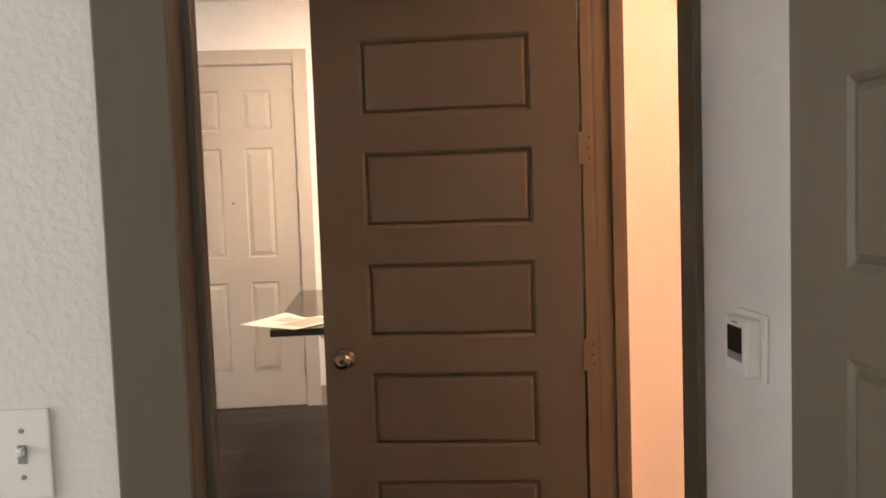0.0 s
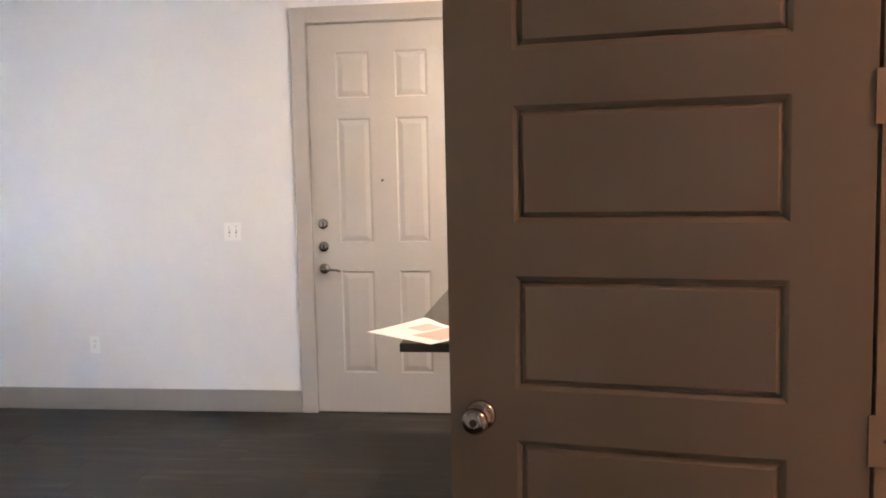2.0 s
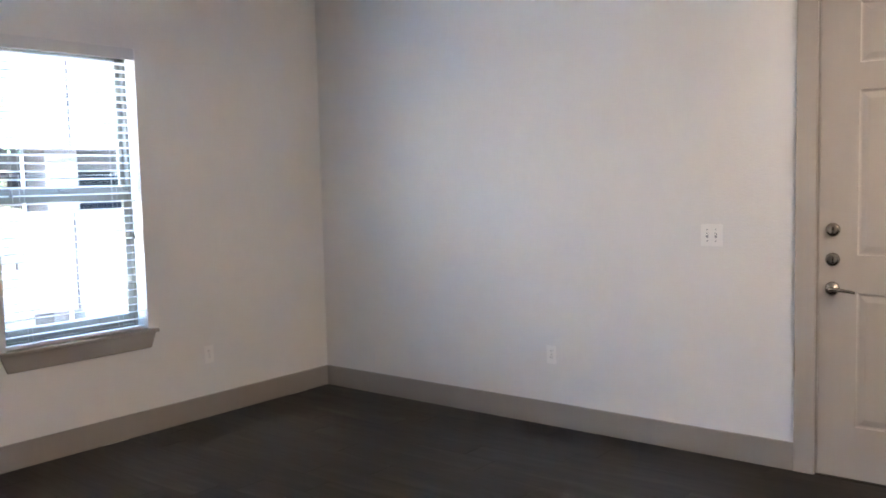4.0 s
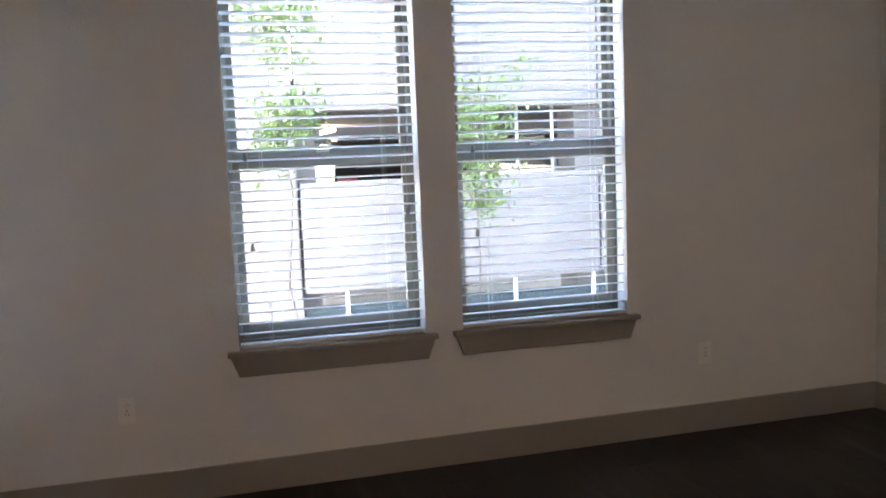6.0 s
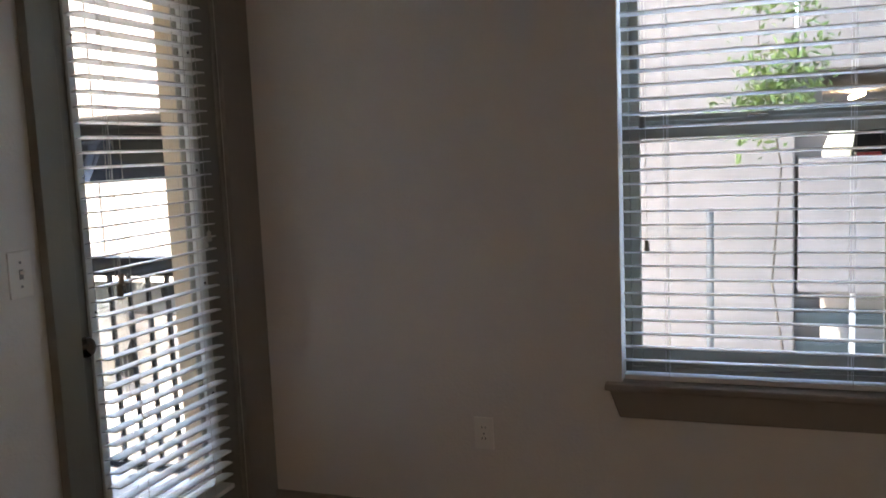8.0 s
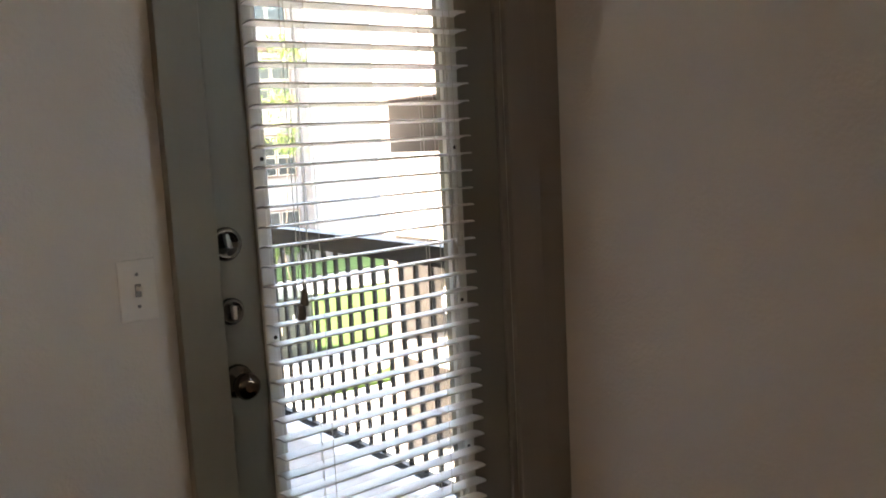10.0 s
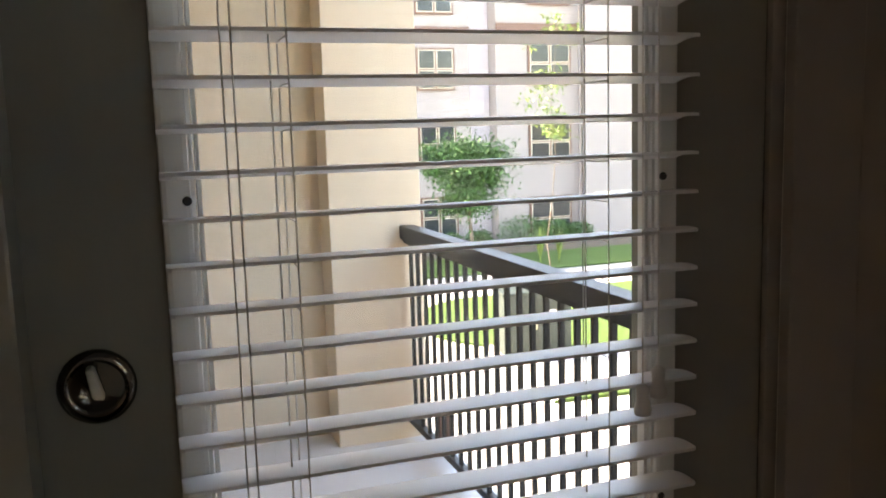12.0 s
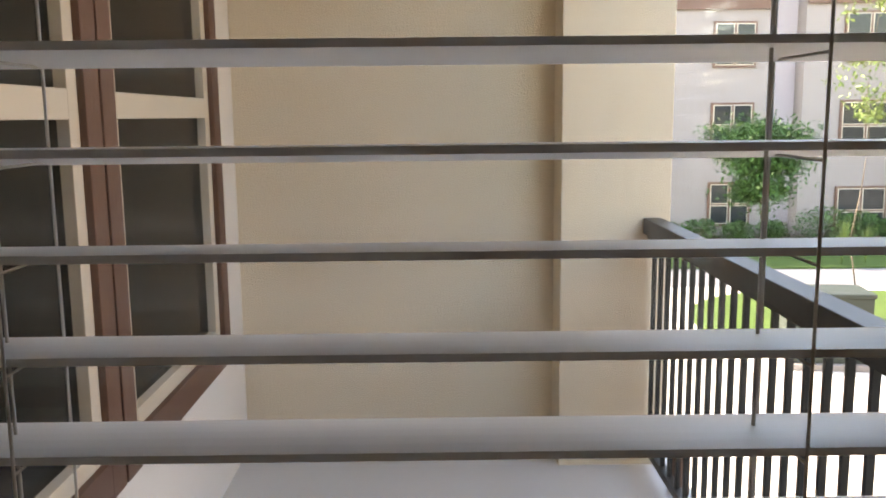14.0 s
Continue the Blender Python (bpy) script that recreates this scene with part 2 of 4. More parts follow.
def turned(bm, profile, m=Matrix(), segments=24):
    """A turned solid round local z from (radius, height) pairs."""
    rings = []
    for r, z in profile:
        rings.append([bm.verts.new(m @ Vector((r * math.cos(a), r * math.sin(a), z))) for a in (2 * math.pi * k / segments for k in range(segments))])
    for a, b in zip(rings, rings[1:]):
        for k in range(segments):
            j = (k + 1) % segments
            f = bm.faces.new((a[k], a[j], b[j], b[k]))
            f.smooth = True
    bm.faces.new(rings[0][::-1])
    bm.faces.new(rings[-1])


def rod(bm, p, q, r, segments=8, r2=None):
    p, q = Vector(p), Vector(q)
    m = Matrix.Translation(p) @ (q - p).to_track_quat("Z", "Y").to_matrix().to_4x4()
    turned(bm, [(r, 0), (r if r2 is None else r2, (q - p).length)], m, segments)


def mesh_of(name, bm, mat):
    bm.normal_update()
    bmesh.ops.recalc_face_normals(bm, faces=bm.faces)
    me = bpy.data.meshes.new(name)
    bm.to_mesh(me)
    bm.free()
    me.materials.append(mat)
    return me


def part(name, bm, mat, parent, label=""):
    ob = new(name, mesh_of(name, bm, mat))
    ob.parent = parent
    return tagged(ob, label)


def boxed(name, dims, mat, parent, label="", bevel=0.0):
    bm = bmesh.new()
    box(bm, *dims, bevel=bevel)
    return part(name, bm, mat, parent, label)


def thing(name, label, category, at=(0, 0, 0), turn=0, group="", kind=""):
    ob = new(name)
    ob.empty_display_size = 0.1
    ob.matrix_world = pose(*at, 0, 0, turn)
    return tagged(ob, label, category, group, kind)


def piece(name, me, parent, m):
    """One of many alike pieces that share a mesh."""
    ob = new(name, me)
    ob.parent = parent
    ob.matrix_basis = m
    return ob


def structure(name, bm, mat, label, category):
    return tagged(new(name, mesh_of(name, bm, mat)), label, category, kind="structure")


def wall(name, axis, c0, c1, a0, a1, z0, z1, holes, mat, label):
    """A wall between c0 and c1 on its axis, from a0 to a1 along the other, with holes (a, b, low, high)."""
    bm = bmesh.new()

    def slab(a, b, lo, hi):
        if b - a > 1e-6 and hi - lo > 1e-6:
            box(bm, *((c0, a, lo, c1, b, hi) if axis == "x" else (a, c0, lo, b, c1, hi)))
    at = a0
    for a, b, lo, hi in sorted(holes):
        slab(at, a, z0, z1)
        slab(a, b, z0, lo)
        slab(a, b, hi, z1)
        at = b
    slab(at, a1, z0, z1)
    return structure(name, bm, mat, label, "wall")


def panel(parent, x0, z0, x1, z1, t, loops, mat):
    """A sunk door panel, moulded on both faces by (inset, depth) loops."""
    bm = bmesh.new()
    for side in (-1, 1):
        last = None
        for inset, depth in ((0, 0), *loops):
            y = side * (t / 2 - depth)
            ring = [bm.verts.new(p) for p in ((x0 + inset, y, z0 + inset), (x1 - inset, y, z0 + inset), (x1 - inset, y, z1 - inset), (x0 + inset, y, z1 - inset))]
            if last:
                for k in range(4):
                    j = (k + 1) % 4
                    bm.faces.new((last[k], last[j], ring[j], ring[k]))
            last = ring
        bm.faces.new(last)
    part("panel", bm, mat, parent)


def framed_leaf(parent, w, h, t, columns, rows, loops, mat):
    """Stiles, rails and panels of a door leaf from x=0 to w; columns and rows: the panels' (from, to)."""
    edges = [0, *(v for q in columns for v in q), w]
    for a, b in ((edges[0], edges[1]), (edges[-2], edges[-1])):
        boxed("stile", (a, -t / 2, 0, b, t / 2, h), mat, parent)
    heights = [0, *(v for q in rows for v in q), h]
    for a, b in zip(heights[::2], heights[1::2]):
        boxed("rail", (edges[1], -t / 2, a, edges[-2], t / 2, b), mat, parent)
    for lo, hi in rows:
        for (_, p), (q, _) in zip(columns, columns[1:]):
            boxed("mullion", (p, -t / 2, lo, q, t / 2, hi), mat, parent)
        for p, q in columns:
            panel(parent, p, lo, q, hi, t, loops, mat)


# ---- setting: rooms ----
H = 2.893                       # ceiling height
XW, YD, YB = -5.05, 5.00, 0.33  # window wall, entry wall, balcony door wall
XR = 0.555                      # wall with the bathroom door
ZS, ZT = 0.635, 2.315           # window opening
W1, W2 = (1.665, 2.505), (2.685, 3.530)

wall("wall_west", "x", XW - 0.20, XW, YB - 0.14, YD + 0.15, -0.12, H, [(*W1, ZS, ZT), (*W2, ZS, ZT)], WALL, "white orange-peel wall with two blinded windows")
wall("wall_north", "y", YD, YD + 0.15, XW, XR + 0.12, -0.12, H, [(-1.605, -0.665, -0.12, 2.455)], WALL, "white orange-peel wall with the entry door")
DX0, DX1 = -4.862, -3.998       # balcony door opening
wall("wall_south", "y", YB - 0.14, YB, XW, -1.20, -0.12, H, [(DX0, DX1, -0.12, 2.455)], WALL, "white wall with the blinded balcony door")
wall("wall_jog", "x", -1.34, -1.20, 0.045, YB - 0.14, -0.12, H, [], WALL, "short white return wall")
YS = 0.38                       # room face beside the balcony door, which sits deep in the wall
bm = bmesh.new()
box(bm, DX1, YB + 0.001, -0.005, -1.20, YS, H)
structure("wall_south_face", bm, WALL, "white orange-peel wall beside the balcony door", "wall")
OX0, OX1 = -0.372, 0.496        # bedroom door opening
wall("wall_bedroom", "y", -0.060, 0.045, -3.45, XR, -0.12, H, [(OX0 - 0.02, OX1 + 0.02, -0.12, 2.46)], WALL, "white textured wall round the bedroom doorway")
wall("wall_east", "x", XR, XR + 0.090, -4.0, YD, -0.12, H, [(0.640, 1.445, -0.12, 2.46)], WALL, "white wall with the open bathroom doorway")
wall("wall_bedroom_west", "x", -3.585, -3.45, -4.0, YB - 0.14, -0.12, H, [(-2.47, -1.50, 0.58, 2.25), (-1.31, -0.45, 0.58, 2.25)], WALL, "white bedroom wall with two windows")
wall("wall_bedroom_south", "y", -4.15, -4.0, -3.585, XR + 0.090, -0.12, H, [], WALL, "plain white bedroom wall")
wall("wall_bathroom_north", "y", 1.60, 1.70, XR + 0.090, 2.40, -0.12, H, [], WALL, "white bathroom wall in warm lamplight")
wall("wall_bathroom_east", "x", 2.40, 2.50, -0.90, 1.70, -0.12, H, [], WALL, "white bathroom wall")
wall("wall_bathroom_south", "y", -1.0, -0.90, XR + 0.090, 2.50, -0.12, H, [], WALL, "white bathroom wall")

bm = bmesh.new()
box(bm, XW - 0.2, YB - 0.14, H, 2.50, YD + 0.15, H + 0.25)
box(bm, -3.585, -4.15, H, 2.50, YB - 0.14, H + 0.25)
structure("ceiling", bm, CEIL, "white textured ceiling", "ceiling")
bm = bmesh.new()
box(bm, -3.45, -4.15, -0.12, XR + 0.090, -0.020, -0.004)
structure("floor_bedroom", bm, CARPET, "beige bedroom carpet", "floor")
bm = bmesh.new()
box(bm, XR + 0.090, -1.0, -0.12, 2.5, 1.7, -0.002)
structure("floor_bathroom", bm, SLABPAINT, "grey bathroom floor", "floor")


# baseboards
def baseboard(axis, c, into, a, b):
    """A square-edged board 146 mm high with an eased top on a wall at c; into: the way into the room."""
    bm = bmesh.new()
    d = c + into * 0.016
    if axis == "x":
        box(bm, c, a, 0.0, d, b, 0.143, bevel=0.003)
    else:
        box(bm, a, c, 0.0, b, d, 0.143, bevel=0.003)
    structure("baseboard", bm, TRIM, "taupe painted baseboard along the wall", "baseboard")


baseboard("x", XW, 1, YB + 0.005, YD - 0.001)
baseboard("y", YD, -1, XW + 0.017, -1.694)
baseboard("y", YD, -1, -0.577, 0.55)
baseboard("y", YS, 1, -3.945, -1.20)
baseboard("x", XR, -1, 0.05, 0.548)


# ---- door trim ----
def casing(name, axis, c, into, a0, a1, top, width=0.092, left=True, right=True, mat=TRIM):
    """Flat door casing round an opening a0..a1 on the wall face c."""
    ob = thing(name, "taupe painted flat door casing", "door trim", kind="structure")
    d = c + into * 0.018

    def leg(u0, z0, u1, z1):
        q = (c, u0, z0, d, u1, z1) if axis == "x" else (u0, c, z0, u1, d, z1)
        boxed("casing_board", q, mat, ob, bevel=0.003)
    if left:
        leg(a0 - width, 0, a0 - 0.001, top + width)
    if right:
        leg(a1 + 0.001, 0, a1 + width, top + width)
    leg(a0, top, a1, top + width)
    return ob


def jamb(name, axis, c0, c1, a0, a1, top, stop, t=0.02, mat=TRIM):
    """Jamb lining of an opening with a door stop at the depth `stop`."""
    ob = thing(name, "taupe painted door jamb with stop", "door jamb", kind="structure")

    def lining(u0, v0, z0, u1, v1, z1, nm="jamb_board"):
        q = (v0, u0, z0, v1, u1, z1) if axis == "x" else (u0, v0, z0, u1, v1, z1)
        boxed(nm, q, mat, ob, bevel=0.002)
    lining(a0 - t, c0, 0, a0, c1, top)
    lining(a1, c0, 0, a1 + t, c1, top)
    lining(a0 - t, c0, top, a1 + t, c1, top + t)
    s0, s1 = stop, stop + 0.035
    lining(a0, s0, 0, a0 + 0.012, s1, top - 0.012, "door_stop")
    lining(a1 - 0.012, s0, 0, a1, s1, top - 0.012, "door_stop")
    lining(a0, s0, top - 0.012, a1, s1, top, "door_stop")
    return ob


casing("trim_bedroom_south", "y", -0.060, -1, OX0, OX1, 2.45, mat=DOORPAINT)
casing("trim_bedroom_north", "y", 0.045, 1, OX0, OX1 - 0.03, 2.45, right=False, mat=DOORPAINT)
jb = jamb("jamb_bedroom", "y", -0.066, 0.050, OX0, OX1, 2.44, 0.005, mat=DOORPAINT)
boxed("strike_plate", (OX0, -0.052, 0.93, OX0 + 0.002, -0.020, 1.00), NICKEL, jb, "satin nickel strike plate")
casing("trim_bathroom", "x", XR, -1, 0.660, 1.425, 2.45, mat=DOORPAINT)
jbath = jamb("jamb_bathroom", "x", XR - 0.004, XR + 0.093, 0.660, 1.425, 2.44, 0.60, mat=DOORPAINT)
casing("trim_entry", "y", YD, -1, -1.595, -0.675, 2.455, width=0.098, mat=ENTRYPAINT)
jamb("jamb_entry", "y", YD + 0.002, YD + 0.15, -1.590, -0.680, 2.445, YD + 0.085)
casing("trim_balcony", "y", YB, 1, DX0 + 0.004, DX1 - 0.004, 2.455, width=0.105, right=False)
tb = thing("trim_balcony_latch", "grey-green flat casing beside the balcony door", "door trim", kind="structure")
boxed("casing_board", (-4.033, YS + 0.0005, 0, -3.946, YS + 0.030, 2.56), BALCONYPAINT, tb, bevel=0.003)
boxed("jamb_board", (-4.031, YB - 0.004, 0, DX1 - 0.001, YS, 2.45), BALCONYPAINT, tb, bevel=0.002)
bm = bmesh.new()
box(bm, XW + 0.001, YB, 0, DX0 - 0.103, YB + 0.012, 2.56, bevel=0.002)
structure("trim_corner", bm, TRIM, "taupe filler board in the corner by the balcony door", "door trim")
jamb("jamb_balcony", "y", YB - 0.14, YB - 0.002, DX0 + 0.02, DX1 - 0.02, 2.445, YB - 0.10)


# ---- doors ----
STILE = 0.145
FIELDS = [0.355 + 0.35 * k for k in range(6)]


def ball_knob(parent, x, z, face, side, keyhole):
    """A round door knob on a face of a leaf; side: which way it stands out along y."""
    m = pose(x, face, z, -90 * side)
    bm = bmesh.new()
    turned(bm, [(0.033, 0), (0.033, 0.004), (0.029, 0.009), (0.014, 0.011), (0.012, 0.028), (0.018, 0.034), (0.026, 0.041), (0.0285, 0.050), (0.026, 0.059), (0.019, 0.064), (0.009, 0.066)], m)
    k = part("knob", bm, NICKEL, parent, "round satin nickel knob")
    if keyhole:
        bm = bmesh.new()
        turned(bm, [(0.008, 0.0665), (0.008, 0.0675)], m, 16)
        part("keyhole", bm, BRONZE, k)


def five_rail_door(name, label, at, turn, w=0.815, h=2.432):
    """A tall interior door with six flat sunk panels one above the other."""
    ob = thing(name, label, "door", at, turn, kind="structure")
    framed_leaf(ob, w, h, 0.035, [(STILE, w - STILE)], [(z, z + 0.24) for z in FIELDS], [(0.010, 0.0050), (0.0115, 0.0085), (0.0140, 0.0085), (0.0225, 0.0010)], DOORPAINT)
    ball_knob(ob, w - 0.068, 0.995, -0.0175, -1, True)
    ball_knob(ob, w - 0.068, 0.995, 0.0175, 1, True)
    bm = bmesh.new()
    box(bm, w - 0.001, -0.012, 0.965, w + 0.0015, 0.012, 1.025)
    part("latch_plate", bm, NICKEL, ob)
    return ob


turn = math.degrees(math.atan2(0.14, -0.808))
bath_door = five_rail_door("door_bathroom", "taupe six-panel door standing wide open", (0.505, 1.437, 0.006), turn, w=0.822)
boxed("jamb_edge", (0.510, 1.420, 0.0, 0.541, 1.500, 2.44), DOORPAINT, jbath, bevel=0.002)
for z in (0.25, 1.00, 1.64, 2.25):
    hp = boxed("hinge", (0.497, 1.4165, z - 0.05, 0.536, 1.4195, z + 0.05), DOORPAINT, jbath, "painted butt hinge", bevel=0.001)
    for k in range(-1, 2):
        bm = bmesh.new()
        turned(bm, [(0.0035, 0), (0.0035, 0.0012)], pose(0.527 + 0.005 * (k % 2), 1.4165, z + 0.032 * k, 90), 10)
        part("screw", bm, BRONZE, hp)
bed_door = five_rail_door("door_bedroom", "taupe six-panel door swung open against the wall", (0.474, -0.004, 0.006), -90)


def entry_door():
    """Six-panel entry door with two deadbolts, a lever, a peephole and painted hinges."""
    x0, w, h, y = -1.587, 0.904, 2.435, YD + 0.024
    ob = thing("door_entry", "greige six-panel entry door, closed", "door", (x0, y, 0.008), kind="structure")
    framed_leaf(ob, w, h, 0.044, [(0.172, 0.384), (0.545, 0.745)], [(0.255, 0.905), (1.085, 1.860), (1.985, 2.265)],
                [(0.004, 0.007), (0.010, 0.009), (0.014, 0.009), (0.042, 0.001)], ENTRYPAINT)
    f = -0.022
    for z in (1.205, 1.062):
        bm = bmesh.new()
        turned(bm, [(0.033, 0), (0.033, 0.006), (0.028, 0.013), (0.020, 0.015), (0.006, 0.015)], pose(0.064, f, z, 90))
        d = part("deadbolt", bm, NICKEL, ob, "satin nickel deadbolt rose")
        bm = bmesh.new()
        box(bm, 0.060, f - 0.034, z - 0.016, 0.068, f - 0.014, z + 0.016, bevel=0.003)
        part("thumb_turn", bm, NICKEL, d)
    bm = bmesh.new()
    turned(bm, [(0.033, 0), (0.033, 0.006), (0.026, 0.012), (0.012, 0.014), (0.011, 0.045), (0.006, 0.050)], pose(0.064, f, 0.922, 90))
    r = part("lever_rose", bm, NICKEL, ob)
    bm = bmesh.new()
    for k in range(6):
        a, b = k / 6, (k + 1) / 6
        rod(bm, (0.058 + 0.115 * a, f - 0.046 + 0.010 * a * a, 0.922 - 0.012 * a * a), (0.058 + 0.115 * b, f - 0.046 + 0.010 * b * b, 0.922 - 0.012 * b * b), 0.0105 - 0.004 * a, 10, 0.0105 - 0.004 * b)
    part("lever", bm, NICKEL, r, "curved satin nickel lever")
    bm = bmesh.new()
    turned(bm, [(0.008, 0), (0.008, 0.004), (0.005, 0.005)], pose(0.452, f, 1.474, 90), 14)
    part("peephole", bm, BRONZE, ob, "small dark peephole")
    for z in (0.30, 0.92, 1.60, 2.27):
        bm = bmesh.new()
        rod(bm, (w + 0.004, f - 0.006, z - 0.05), (w + 0.004, f - 0.006, z + 0.05), 0.007, 10)
        box(bm, w - 0.020, f - 0.003, z - 0.05, w + 0.018, f, z + 0.05)
        part("hinge", bm, ENTRYPAINT, ob, "painted butt hinge")
    bm = bmesh.new()
    box(bm, w - 0.055, f - 0.010, 2.255, w - 0.004, f - 0.003, 2.285, bevel=0.002)
    box(bm, w - 0.066, f - 0.016, 2.262, w - 0.055, f - 0.002, 2.278, bevel=0.002)
    part("door_guard", bm, ENTRYPAINT, ob, "small painted door guard by the hinge")
    boxed("sweep", (0.002, -0.020, -0.007, w - 0.002, 0.015, 0.001), BRONZE, ob, "dark door sweep")


entry_door()
bm = bmesh.new()
box(bm, -1.590, YD - 0.01, 0, -0.680, YD + 0.15, 0.007)
structure("threshold_entry", bm, BRONZE, "dark metal door threshold", "threshold")
bm = bmesh.new()
box(bm, -2.2, YD + 0.16, -0.12, 0, YD + 0.20, 2.6)
structure("wall_corridor", bm, WALL, "plain corridor wall behind the entry door", "wall")


# ---- windows of the living room ----
def sash_window(name, label, y0, y1):
    """A single-hung window set back in the wall, with stool and apron inside."""
    ob = thing(name, label, "window", (XW, (y0 + y1) / 2, ZS), kind="structure")
    w = (y1 - y0) / 2
    h = ZT - ZS
    xi, xo = -0.105, -0.165     # frame, inner and outer face
    mid = 0.820                 # meeting rail

    def bar(nm, a, lo, b, hi, x_in, x_out, lab="", mat=VINYL):
        return boxed(nm, (x_out, a, lo, x_in, b, hi), mat, ob, lab, bevel=0.003)
    bar("frame_jamb", -w, 0, -w + 0.022, h, xi, xo)
    bar("frame_jamb", w - 0.022, 0, w, h, xi, xo)
    bar("frame_head", -w + 0.022, h - 0.03, w - 0.022, h, xi, xo)
    bar("frame_foot", -w + 0.022, 0, w - 0.022, 0.030, xi, xo)
    # lower sash, inside
    a, b = -w + 0.023, w - 0.023
    bar("lower_sash_stile", a, 0.031, a + 0.032, mid + 0.03, -0.108, -0.134)
    bar("lower_sash_stile", b - 0.032, 0.031, b, mid + 0.03, -0.108, -0.134)
    bar("lower_sash_rail", a + 0.032, 0.031, b - 0.032, 0.095, -0.108, -0.134)
    bar("meeting_rail", a + 0.032, mid - 0.030, b - 0.032, mid + 0.028, -0.108, -0.134)
    g = boxed("pane", (-0.123, a + 0.032, 0.095, -0.119, b - 0.032, mid - 0.030), PANE, ob, "clear glass pane")
    g.visible_shadow = False
    # upper sash, outside
    bar("upper_sash_stile", a, mid, a + 0.030, h - 0.031, -0.136, -0.162)
    bar("upper_sash_stile", b - 0.030, mid, b, h - 0.031, -0.136, -0.162)
    bar("upper_sash_rail", a + 0.030, h - 0.065, b - 0.030, h - 0.031, -0.136, -0.162)
    bar("check_rail", a + 0.030, mid, b - 0.030, mid + 0.045, -0.136, -0.162)
    g = boxed("pane", (-0.151, a + 0.030, mid + 0.045, -0.147, b - 0.030, h - 0.065), PANE, ob, "clear glass pane")
    g.visible_shadow = False
    bm = bmesh.new()
    box(bm, -0.118, -0.03, mid + 0.028, -0.098, 0.03, mid + 0.036, bevel=0.002)
    part("sash_lock", bm, NICKEL, ob, "small sash lock")
    # stool with rounded nose and a splayed apron
    bm = bmesh.new()
    box(bm, -0.104, -w + 0.002, -0.020, 0.002, w - 0.002, 0.004)
    box(bm, 0.0, -w - 0.052, -0.020, 0.040, w + 0.052, 0.004, bevel=0.006)
    part("window_stool", bm, TRIM, ob, "taupe window stool")
    bm = bmesh.new()
    top, bot = w + 0.040, w + 0.006
    vs = [bm.verts.new(p) for p in ((0.001, -top, -0.020), (0.001, top, -0.020), (0.001, bot, -0.112), (0.001, -bot, -0.112),
                                    (0.018, -top, -0.020), (0.018, top, -0.020), (0.018, bot, -0.112), (0.018, -bot, -0.112))]
    for q in ((3, 2, 1, 0), (4, 5, 6, 7), (0, 1, 5, 4), (1, 2, 6, 5), (2, 3, 7, 6), (3, 0, 4, 7)):
        bm.faces.new([vs[i] for i in q])
    bmesh.ops.bevel(bm, geom=list(bm.edges), offset=0.002, segments=1, affect="EDGES")
    part("window_apron", bm, TRIM, ob, "taupe splayed apron")
    return ob


sash_window("window_1", "single-hung almond window with taupe stool and apron", *W1)
sash_window("window_2", "single-hung almond window with taupe stool and apron", *W2)


# ---- blinds ----
def slat_mesh(name, length, width=0.050, thick=0.0034, crown=0.0022):
    """One slat along x, slightly crowned, with eased ends."""
    bm = bmesh.new()
    n = 6
    rows = []
    for e in (-length / 2, -length / 2 + 0.004, length / 2 - 0.004, length / 2):
        k = 0.86 if abs(abs(e) - length / 2) < 1e-6 else 1.0
        up, low = [], []
        for i in range(n + 1):
            u = (i / n - 0.5)
            z = crown * (1 - 4 * u * u)
            up.append(bm.verts.new((e, u * width * k, z + thick / 2)))
            low.append(bm.verts.new((e, u * width * k, z - thick / 2)))
        rows.append(up + low[::-1])
    m = len(rows[0])
    for a, b in zip(rows, rows[1:]):
        for i in range(m):
            j = (i + 1) % m
            f = bm.faces.new((a[i], a[j], b[j], b[i]))
    bm.faces.new(rows[0][::-1])
    bm.faces.new(rows[-1])
    return mesh_of(name, bm, SLAT)


def tassel(bm, x, y, z, s=1.0):
    turned(bm, [(0.003 * s, 0.034 * s), (0.0075 * s, 0.030 * s), (0.0065 * s, 0.018 * s), (0.0095 * s, 0.006 * s), (0.0085 * s, 0.0), (0.002 * s, -0.001)], pose(x, y, z), 12)


